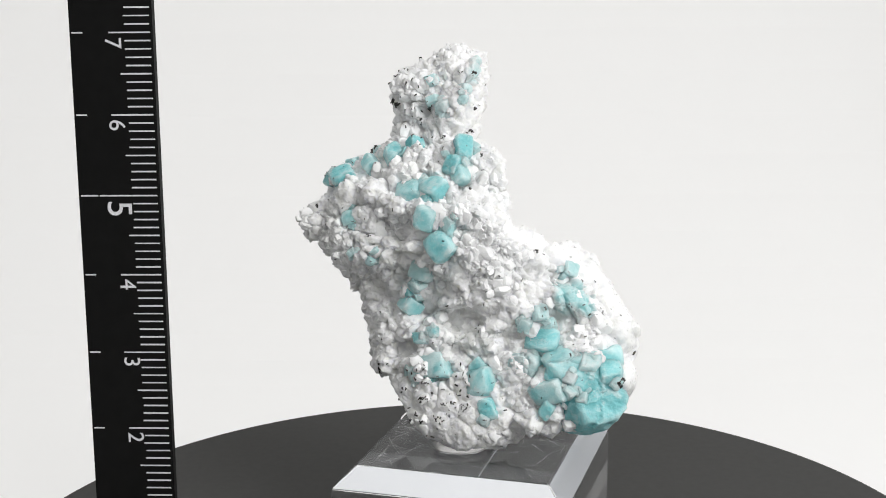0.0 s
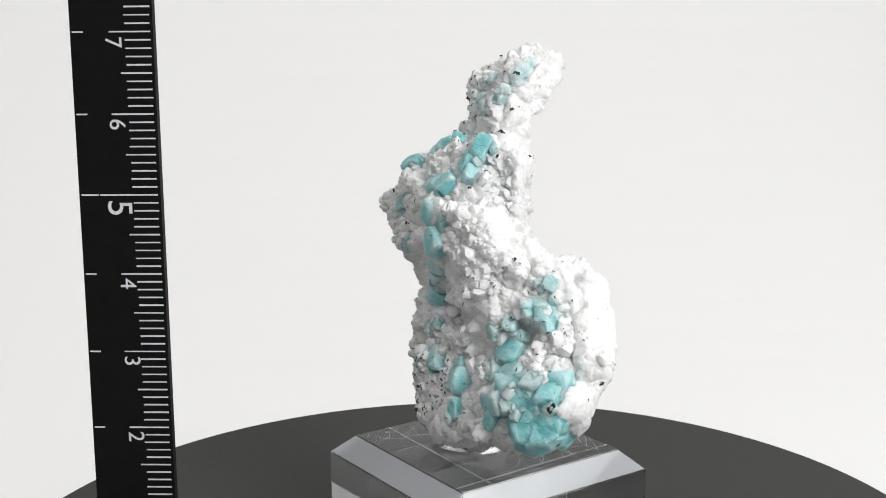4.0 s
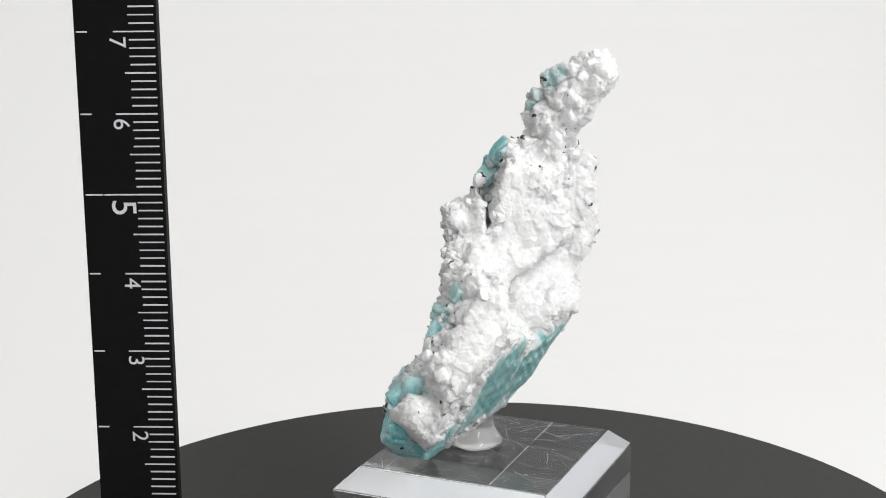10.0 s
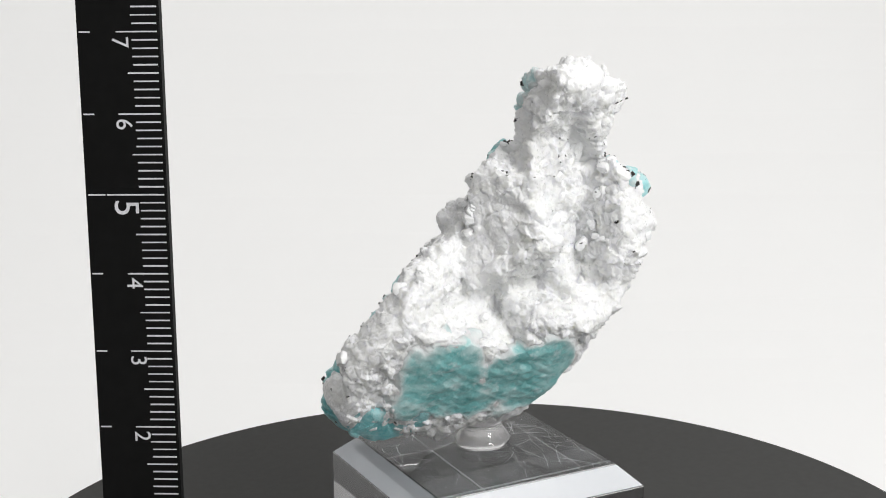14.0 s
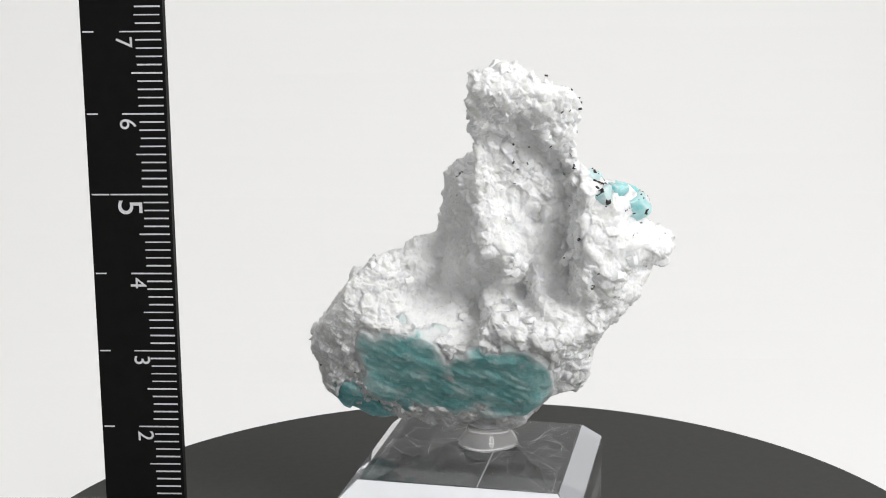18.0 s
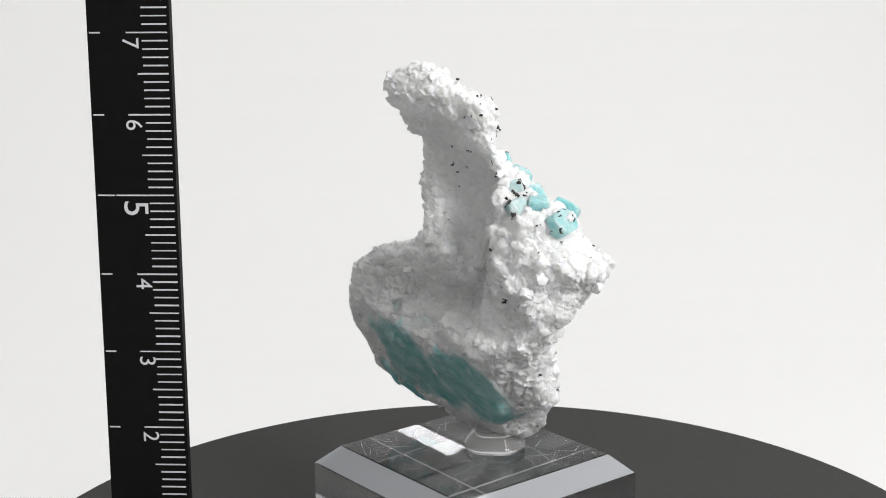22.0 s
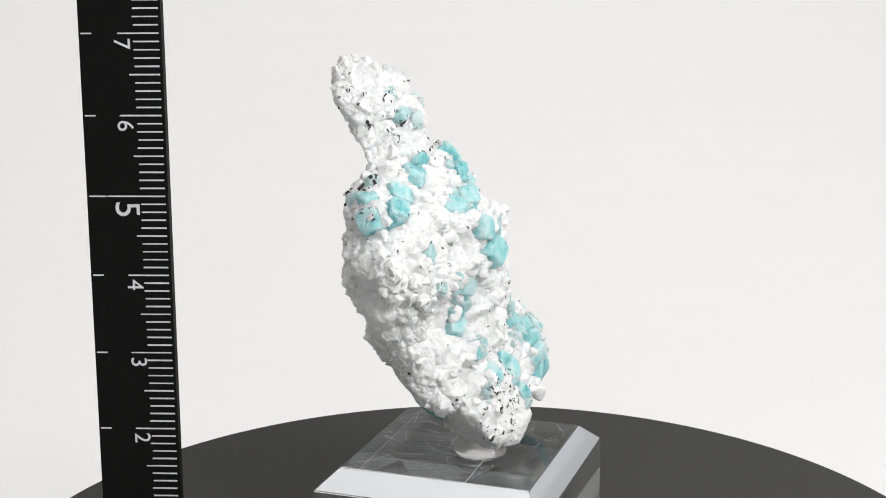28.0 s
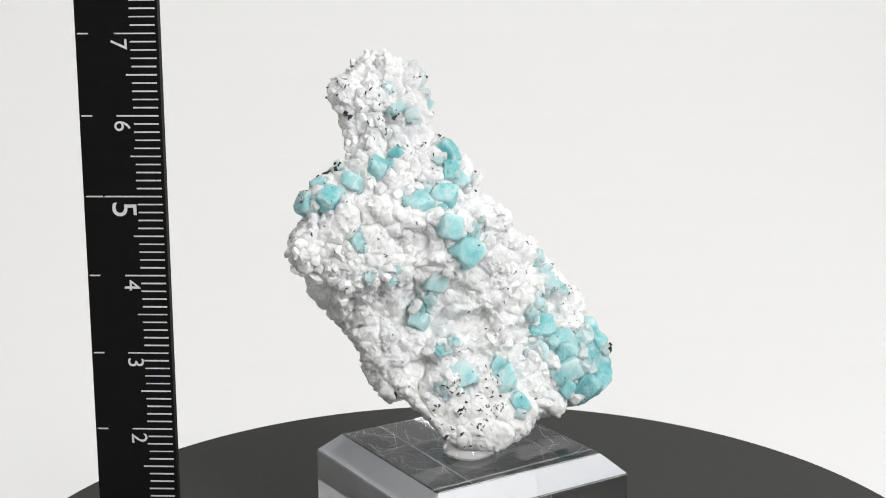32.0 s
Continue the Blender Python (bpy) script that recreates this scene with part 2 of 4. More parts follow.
def display_stand():
    s = tagged(new("display_stand"), "clear acrylic display block with wide polished bevels, finely scratched", "display stand")
    place = pose(STAND_AT[0], STAND_AT[1], 0, 0, 0, STAND_YAW)
    o, i, zb, zt = 1.598 * CM, 1.322 * CM, 1.494 * CM, 1.762 * CM
    bm = bmesh.new()
    rings = [[bm.verts.new((x * r, y * r, z)) for x, y in ((-1, -1), (1, -1), (1, 1), (-1, 1))] for r, z in ((o, 0.0003), (o, zb), (i, zt))]
    bm.faces.new(list(reversed(rings[0])))
    bm.faces.new(rings[2])
    for a, b in zip(rings, rings[1:]):
        for k in range(4):
            bm.faces.new((a[k], a[(k + 1) % 4], b[(k + 1) % 4], b[k]))
    bmesh.ops.bevel(bm, geom=bm.edges[:], offset=0.00012, segments=2, affect="EDGES")
    bm.transform(place)
    bm.normal_update()
    for f in bm.faces:
        f.material_index = 1 if 0.3 < f.normal.z < 0.9 and f.calc_area() > 1e-5 else 2 if f.normal.z < -0.9 else 0
    block_ob = part("block", bm, ACRYLIC, s)
    for mat in (BEVEL, UNDERSIDE):
        block_ob.data.materials.append(mat)
    rng = random.Random(21)
    bm = bmesh.new()
    for _ in range(120):
        x, y, a = rng.uniform(-i, i), rng.uniform(-i, i), rng.choice((0.4, 0.9, 1.3, 2.2, 2.8)) + rng.gauss(0, 0.25)
        bend, wide, run = rng.gauss(0, 0.05), rng.uniform(0.4, 0.8) * 0.00003, rng.uniform(0.0004, 0.0035) * rng.choice((0.5, 1, 1, 2))
        last = None
        for _ in range(8):
            if max(abs(x), abs(y)) > i - 0.0003:
                break
            side = Vector((-math.sin(a), math.cos(a), 0)) * wide
            pair = [bm.verts.new(Vector((x, y, zt + 0.000004)) + k * side) for k in (-1, 1)]
            if last:
                bm.faces.new((last[0], pair[0], pair[1], last[1]))
            last, x, y, a = pair, x + run / 4 * math.cos(a), y + run / 4 * math.sin(a), a + bend
    for _ in range(90):
        x, y, r = rng.uniform(-i, i) * 0.97, rng.uniform(-i, i) * 0.97, rng.uniform(0.00003, 0.00009)
        bmesh.ops.create_icosphere(bm, subdivisions=1, radius=r, matrix=Matrix.Translation((x, y, zt)))
    bm.transform(place)
    tagged(part("hairline_scratches", bm, SCRATCH, s, "fine pale hairline scratches and dust"), kind="stuff")
    w = 0.00006
    for name, dims in (("scored_line", (-o, -w, 0.00005, o, w, 0.00022)), ("scored_line", (-w, -o, 0.00006, w, o, 0.00023))):
        bm = box(*dims)
        bm.transform(place)
        part(name, bm, SCRATCH, s, "thin white scored line")
    return s


STAND = display_stand()


# ---- putty ----
def putty():
    p = tagged(new("mounting_putty"), "milky clear mounting gel blob under the mineral", "putty")
    p.location.z = 1.764 * CM
    bm = lathe([(0.30, 0.0), (0.385, 0.012), (0.41, 0.05), (0.395, 0.09), (0.34, 0.16), (0.29, 0.24), (0.27, 0.34), (0.28, 0.46), (0.31, 0.56), (0.25, 0.62)], 48)
    for v in bm.verts:
        a = math.atan2(v.co.y, v.co.x)
        k = 1 + 0.07 * math.sin(2 * a + 0.6) + 0.035 * math.sin(5 * a + 1.0)
        v.co = Vector((v.co.x * k * CM - 0.12 * CM - 0.02 * v.co.z * CM, v.co.y * k * CM - 0.03 * CM, v.co.z * CM))
    part("blob", bm, GEL, p, smooth=True)
    return p


PUTTY = putty()


# ---- ruler and its arm ----
def ruler():
    r = tagged(new("ruler"), "narrow black ruler with white millimetre marks and numerals, standing upright", "ruler")
    r.matrix_world = pose(-3.860 * CM, -1.5 * CM, 5.615 * CM, -2.04, 0, -1.63)
    lo, hi, wl, wr = -5.12 * CM, 5.4 * CM, -0.994 * CM, 0.030 * CM
    bm = box(wl, 0.0, lo, wr, 0.16 * CM, hi, 0.012 * CM, 2)
    part("body", bm, RULER, r)
    w, h, y = 0.0088 * CM, 0.004 * CM, -0.004 * CM

    def stroke(name, length):
        bm = box(-length, y, -w, 0, y + h, w)
        return mesh_of(bm, name, INK)

    short, half, full, whole, dash = stroke("tick", 0.315 * CM), stroke("tick", 0.385 * CM), stroke("tick", 0.515 * CM), stroke("tick", 0.73 * CM), stroke("tick", 0.135 * CM)
    rng = random.Random(3)
    for mm in range(-45, 52):
        me = whole if mm == 0 else full if mm % 10 == 0 else half if mm % 5 == 0 else short
        ob = new("tick", me)
        ob.parent = r
        ob.location = (rng.uniform(-0.008, 0.004) * CM, 0, mm * 0.1 * CM)
        ob.scale = (rng.uniform(0.97, 1.02), 1, rng.uniform(0.8, 1.15))
        if mm % 10 == 0 and mm:
            ob = new("tick", dash)
            ob.parent = r
            ob.location = (-0.83 * CM, 0, mm * 0.1 * CM)
        elif mm == 0:
            ob = new("tick", dash)
            ob.parent = r
            ob.location = (-0.745 * CM, 0, 0)
            ob.scale = (1.6, 1, 1)
    for n in range(1, 10):
        cu = bpy.data.curves.new("numeral", "FONT")
        cu.body, cu.align_x, cu.align_y = str(n), "CENTER", "CENTER"
        cu.size, cu.extrude = (0.44 if n == 5 else 0.29) * CM, 0.002 * CM
        tmp = new("numeral_text", cu)
        bpy.context.view_layer.update()
        me = bpy.data.meshes.new_from_object(tmp.evaluated_get(bpy.context.evaluated_depsgraph_get()))
        bpy.data.objects.remove(tmp)
        me.materials.clear()
        me.materials.append(INK)
        up, right = Vector((1, 0, 0)), Vector((0, 0, -1))
        m = Matrix((right, up, right.cross(up))).transposed().to_4x4()
        me.transform(m)
        ob = new("numeral", me)
        ob.parent = r
        ob.location = (-(0.50 if n == 5 else 0.47 if n > 5 else 0.44) * CM, -0.002 * CM, ((n - 5) - (0.165 if n == 5 else 0.125)) * CM)
    return r


ruler()


def holder():
    h = tagged(new("ruler_holder"), "clear acrylic arm that holds the ruler from a post", "holder")
    h.location = (-0.10, -0.0150, -0.032)
    part("arm", box(-0.004, -0.0025, 0.0430, 0.0513, 0.0010, 0.0477, 0.0003), ACRYLIC, h)
    part("post", box(-0.006, -0.004, 0.004, 0.004, 0.004, 0.0429, 0.0004), ACRYLIC, h)
    part("base", box(-0.02, -0.02, 0.0, 0.02, 0.02, 0.0039, 0.0006), ACRYLIC, h)


holder()


# ---- the mineral: a body of merged lumps, roughened grain by grain ----
LUMPS = []


def lump(x, y, z, a, b, c, rx, ry, rz):
    """One rounded mass of the body: its middle, half sizes (centimetres) and turn (degrees)."""
    turn = np.array(Euler([radians(k) for k in (rx, ry, rz)]).to_matrix())
    LUMPS.append((np.array((x, y, z)), turn @ np.diag((1 / a, 1 / b, 1 / c)) @ turn.T))


lump(-0.12, 1.37, 6.77, 0.67, 0.52, 0.29, 15, -18, 23)
lump(-0.70, 1.34, 6.51, 0.60, 0.36, 0.25, 47, 33, -64)
lump(-0.01, 1.12, 6.50, 0.64, 0.39, 0.33, 66, 59, -152)
lump(-0.58, 1.30, 6.19, 1.20, 0.49, 0.29, -160, -59, 44)
lump(-0.15, 0.83, 5.91, 0.78, 0.43, 0.26, 11, -25, 124)
lump(-0.68, 0.56, 5.59, 1.01, 0.46, 0.15, 47, -3, -28)
lump(0.14, 0.44, 5.56, 1.17, 0.31, 0.20, -160, -53, 118)
lump(-1.37, 1.26, 5.49, 0.68, 0.28, 0.22, -6, -16, 12)
lump(-0.50, 1.37, 5.43, 0.90, 0.57, 0.11, -86, 53, 167)
lump(-1.17, 0.44, 5.19, 0.98, 0.23, 0.17, 75, 9, -37)
lump(-0.47, 0.07, 5.10, 0.72, 0.54, 0.15, 63, 27, -35)
lump(0.19, 0.81, 5.10, 0.88, 0.49, 0.11, -54, -73, 82)
lump(-0.01, -0.11, 5.09, 0.56, 0.29, 0.17, 18, 9, -21)
lump(-1.94, 1.16, 4.96, 0.56, 0.31, 0.18, 56, 19, -146)
lump(-1.40, 1.43, 4.90, 0.63, 0.45, 0.16, -98, -73, 16)
lump(-1.50, 0.52, 4.80, 1.02, 0.40, 0.13, 84, -2, -30)
lump(-0.60, 0.68, 4.73, 1.16, 0.89, 0.46, 78, 9, -30)
lump(0.37, 0.57, 4.70, 0.68, 0.21, 0.14, 4, 1, -42)
lump(0.79, 0.01, 4.58, 0.85, 0.34, 0.16, -155, 24, 14)
lump(-0.73, 1.24, 4.54, 0.99, 0.52, 0.11, -118, -25, -8)
lump(-0.99, 0.13, 4.49, 0.94, 0.19, 0.14, -79, -11, -29)
lump(-0.23, -0.10, 4.39, 0.79, 0.44, 0.13, 117, 60, -3)
lump(0.27, 0.68, 4.38, 1.32, 0.32, 0.13, -39, 1, -13)
lump(1.28, 0.43, 4.36, 0.43, 0.34, 0.13, -13, 14, 24)
lump(1.45, 0.40, 4.24, 0.30, 0.24, 0.24, 0, 0, 20)
lump(-1.64, 1.11, 4.26, 0.86, 0.29, 0.21, 103, -48, -170)
lump(0.59, -0.26, 4.16, 1.14, 0.43, 0.12, 105, -51, 173)
lump(-1.48, 0.72, 4.02, 1.11, 0.36, 0.13, 136, 54, -8)
lump(-0.76, 0.24, 4.00, 1.35, 0.83, 0.10, 103, 58, -19)
lump(0.83, 0.84, 4.00, 1.07, 0.30, 0.11, -84, -10, -14)
lump(-0.46, 1.06, 3.96, 1.07, 0.37, 0.11, -59, -6, -11)
lump(1.83, 0.24, 3.93, 0.66, 0.29, 0.13, 162, 48, -38)
lump(1.46, -0.14, 3.92, 0.65, 0.35, 0.13, 144, -40, 166)
lump(0.55, 0.29, 3.87, 1.06, 0.56, 0.48, 49, 1, -6)
lump(-0.08, -0.18, 3.52, 0.84, 0.40, 0.14, 85, 51, 162)
lump(1.72, 0.35, 3.51, 0.77, 0.43, 0.10, 51, 38, -47)
lump(-1.25, 0.96, 3.51, 0.90, 0.29, 0.13, -176, 49, -30)
lump(-0.06, 0.94, 3.50, 0.86, 0.48, 0.11, 63, -4, -19)
lump(0.85, -0.32, 3.50, 0.95, 0.35, 0.12, 95, 3, -4)
lump(1.95, -0.24, 3.30, 0.43, 0.39, 0.15, -128, -74, 74)
lump(-0.80, 0.09, 3.30, 0.62, 0.49, 0.12, 74, -29, -22)
lump(-1.21, 0.50, 3.20, 0.55, 0.33, 0.19, -74, -73, 94)
lump(-0.36, 0.38, 3.19, 1.32, 0.71, 0.33, -47, -44, 136)
lump(0.93, -0.02, 3.15, 0.98, 0.89, 0.33, 58, -2, -12)
lump(-0.86, 0.86, 3.12, 0.69, 0.41, 0.13, 178, -51, 102)
lump(0.58, 0.46, 3.01, 1.41, 0.95, 0.08, 59, -8, -15)
lump(1.24, -0.63, 2.95, 0.67, 0.55, 0.14, 66, 12, -23)
lump(1.96, -0.53, 2.93, 0.38, 0.29, 0.24, -137, -4, 86)
lump(0.27, -0.39, 2.81, 1.43, 0.58, 0.11, 66, -3, -18)
lump(1.50, -0.02, 2.75, 0.71, 0.60, 0.09, 57, 20, -31)
lump(-0.78, 0.28, 2.56, 0.77, 0.38, 0.11, -160, -45, 120)
lump(1.78, -0.60, 2.49, 0.50, 0.29, 0.18, 51, 31, -151)
lump(-0.31, -0.37, 2.31, 0.66, 0.37, 0.14, 74, 12, -26)
lump(0.97, -0.61, 2.30, 0.76, 0.27, 0.13, -21, 2, -11)
lump(0.68, -0.11, 2.27, 1.18, 0.27, 0.11, 47, -1, -21)
lump(0.43, -0.41, 2.15, 0.42, 0.27, 0.24, -13, -16, 17)
lump(-0.17, -0.08, 2.14, 0.56, 0.43, 0.12, -21, -15, 124)


def body_field(pts):
    best = np.zeros(len(pts))
    for at, shape in LUMPS:
        q = (pts - at) @ shape.T
        best += np.exp(np.clip(4.0 * (1 - (q * q).sum(1)), -60, 8))
    return np.log(best + 1e-26) / 4.0


def stretch(f, n, axis):
    """Fill in n - 1 values between neighbours along an axis."""
    size = f.shape[axis]
    at = np.arange((size - 1) * n + 1) / n
    i = np.minimum(at.astype(int), size - 2)
    w = (at - i).astype(np.float32)
    shape = [1, 1, 1]
    shape[axis] = len(at)
    w = w.reshape(shape)
    return np.take(f, i, axis) * (1 - w) + np.take(f, i + 1, axis) * w


def mix_bits(i, seed):
    h = (i[..., 0] * 73856093) ^ (i[..., 1] * 19349663) ^ (i[..., 2] * 83492791) ^ (seed * 2654435)
    h = (h ^ (h >> 13)) * 1274126177 & 0x7FFFFFFF
    return (h ^ (h >> 11)) * 668265263 & 0x7FFFFFFF


def unit(h, k):
    return ((h * (2 * k + 3) ^ (h >> (3 + k))) & 0xFFFF) / 65535.0


def grains(p, size, seed):
    """Cells of that size: the distance to the nearest middle and how far p lies up that cell's own tilted face."""
    p = p / size
    ip = np.floor(p).astype(np.int64)
    near, next_near = np.full(len(p), 9.0), np.full(len(p), 9.0)
    lean, rise = np.zeros(len(p)), np.zeros(len(p))
    for o in itertools.product((-1, 0, 1), repeat=3):
        h = mix_bits(ip + np.array(o), seed)
        d = p - (ip + np.array(o)) - np.stack([unit(h, k) for k in range(3)], 1)
        d2 = (d * d).sum(1)
        m = d2 < near
        next_near = np.where(m, near, np.minimum(next_near, d2))
        near[m] = d2[m]
        lean[m] = (d[m] * (np.stack([unit(h[m], k + 4) for k in range(3)], 1) - 0.5)).sum(1)
        rise[m] = unit(h[m], 8) - 0.5
    return np.sqrt(near), lean * 2, rise * np.clip(1.15 - near, 0, 1), np.sqrt(next_near) - np.sqrt(near)


def dome(f, reach):
    """A rounded grain: 1 over its middle, falling to 0 at the reach."""
    return np.sqrt(np.clip(1 - (f / reach) ** 2, 0, 1))


def soft_noise(p, size, seed):
    p = p / size
    ip = np.floor(p).astype(np.int64)
    f = p - ip
    f = f * f * (3 - 2 * f)
    out = np.zeros(len(p))
    for o in itertools.product((0, 1), repeat=3):
        w = np.ones(len(p))
        for k in range(3):
            w = w * (f[:, k] if o[k] else 1 - f[:, k])
        out += w * unit(mix_bits(ip + np.array(o), seed), 1)
    return out * 2 - 1


EDGES = [(a, b) for a in itertools.product((0, 1), repeat=3) for b in itertools.product((0, 1), repeat=3) if sum(b) - sum(a) == 1 and all(y >= x for x, y in zip(a, b))]


def skin(f, origin, step):
    """The surface where the field changes sign: its quads and points."""
    s = f > 0
    n = np.zeros(tuple(k - 1 for k in f.shape), np.int8)
    for o in itertools.product((0, 1), repeat=3):
        n += s[o[0]:o[0] + n.shape[0], o[1]:o[1] + n.shape[1], o[2]:o[2] + n.shape[2]]
    idx = np.argwhere((n > 0) & (n < 8))
    acc, hits = np.zeros((len(idx), 3)), np.zeros(len(idx))
    for a, b in EDGES:
        fa, fb = f[tuple((idx + a).T)], f[tuple((idx + b).T)]
        m = (fa > 0) != (fb > 0)
        t = fa[m] / (fa[m] - fb[m])
        acc[m] += np.array(a) + t[:, None] * (np.array(b) - np.array(a))
        hits[m] += 1
    co = np.array(origin) + (idx + acc / hits[:, None]) * step
    ids = np.full(n.shape, -1, np.int64)
    ids[tuple(idx.T)] = np.arange(len(idx))
    quads = []
    for ax in range(3):
        lo = [slice(0, k - 1) if i == ax else slice(1, k - 1) for i, k in enumerate(f.shape)]
        hi = [slice(1, k) if i == ax else slice(1, k - 1) for i, k in enumerate(f.shape)]
        a, b = s[tuple(lo)], s[tuple(hi)]
        at = np.argwhere(a != b)
        flip = a[tuple(at.T)]
        u, v = (ax + 1) % 3, (ax + 2) % 3
        base = at.copy()
        base[:, u] += 1
        base[:, v] += 1
        eu, ev = np.eye(3, dtype=int)[u], np.eye(3, dtype=int)[v]
        q = np.stack([ids[tuple((base - k).T)] for k in (eu + ev, ev, 0 * eu, eu)], 1)
        q[~flip] = q[~flip][:, ::-1]
        quads.append(q)
    return np.concatenate(quads), co


def largest(quads, co):
    """Keep the one connected body, without crumbs and inner voids."""
    mark = np.arange(len(co))
    for _ in range(60):
        low = mark[quads].min(1)
        was = mark.copy()
        for k in range(4):
            np.minimum.at(mark, quads[:, k], low)
        mark = mark[mark]
        if (mark == was).all():
            break
    size = np.bincount(mark[quads[:, 0]], minlength=len(co))
    return quads[mark[quads[:, 0]] == size.argmax()]


def tidy(quads, co):
    used, back = np.unique(quads, return_inverse=True)
    return back.reshape(-1, 4), co[used]


def sheet(name, quads, co, mat):
    me = bpy.data.meshes.new(name)
    me.vertices.add(len(co))
    me.vertices.foreach_set("co", co.astype(np.float32).ravel())
    me.loops.add(quads.size)
    me.loops.foreach_set("vertex_index", quads.astype(np.int32).ravel())
    me.polygons.add(len(quads))
    me.polygons.foreach_set("loop_start", np.arange(0, quads.size, 4, dtype=np.int32))
    me.polygons.foreach_set("use_smooth", np.ones(len(quads), bool))
    me.update(calc_edges=True)
    me.validate()
    me.materials.append(mat)
    return me


LOW, HIGH, COARSE, FINER = (-2.55, -1.25, 1.75), (2.55, 2.1, 7.55), 0.072, 5
BASE_Z = 2.08 * CM


def dish(p, at, radii, turn_z=0.0):
    """How far outside an oval hollow, in centimetres."""
    q = p - np.array(at)
    c, s = math.cos(radians(turn_z)), math.sin(radians(turn_z))
    q = np.stack([c * q[:, 0] + s * q[:, 1], -s * q[:, 0] + c * q[:, 1], q[:, 2]], 1) / np.array(radii)
    return (np.sqrt((q * q).sum(1)) - 1) * min(radii)


def cut(p, faces):
    """How far outside a hollow with flat walls, each wall given by a point on it and the way into the open."""
    gap = np.full(len(p), -9.0)
    for at, way in faces:
        way = np.array(way) / np.linalg.norm(way)
        gap = np.maximum(gap, -(p - np.array(at)) @ way)
    return gap


def solid(p, faces):
    """How far inside a block with flat sides, each side given by a point on it and its outward way."""
    depth = np.full(len(p), 9.0)
    for at, way in faces:
        way = np.array(way) / np.linalg.norm(way)
        depth = np.minimum(depth, -(p - np.array(at)) @ way)
    return depth


def sample(f, p):
    """A value of the coarse grid at each point."""
    at = (p - np.array(LOW)) / COARSE
    i = np.clip(at.astype(int), 0, np.array(f.shape[:3]) - 2)
    w = at - i
    total = 0
    for o in itertools.product((0, 1), repeat=3):
        k = np.prod(np.where(np.array(o) == 1, w, 1 - w), axis=1)
        total = total + k[:, None] * f[tuple((i + np.array(o)).T)]
    return total


def step_up(x, lo, hi):
    t = np.clip((x - lo) / (hi - lo), 0, 1)
    return t * t * (3 - 2 * t)


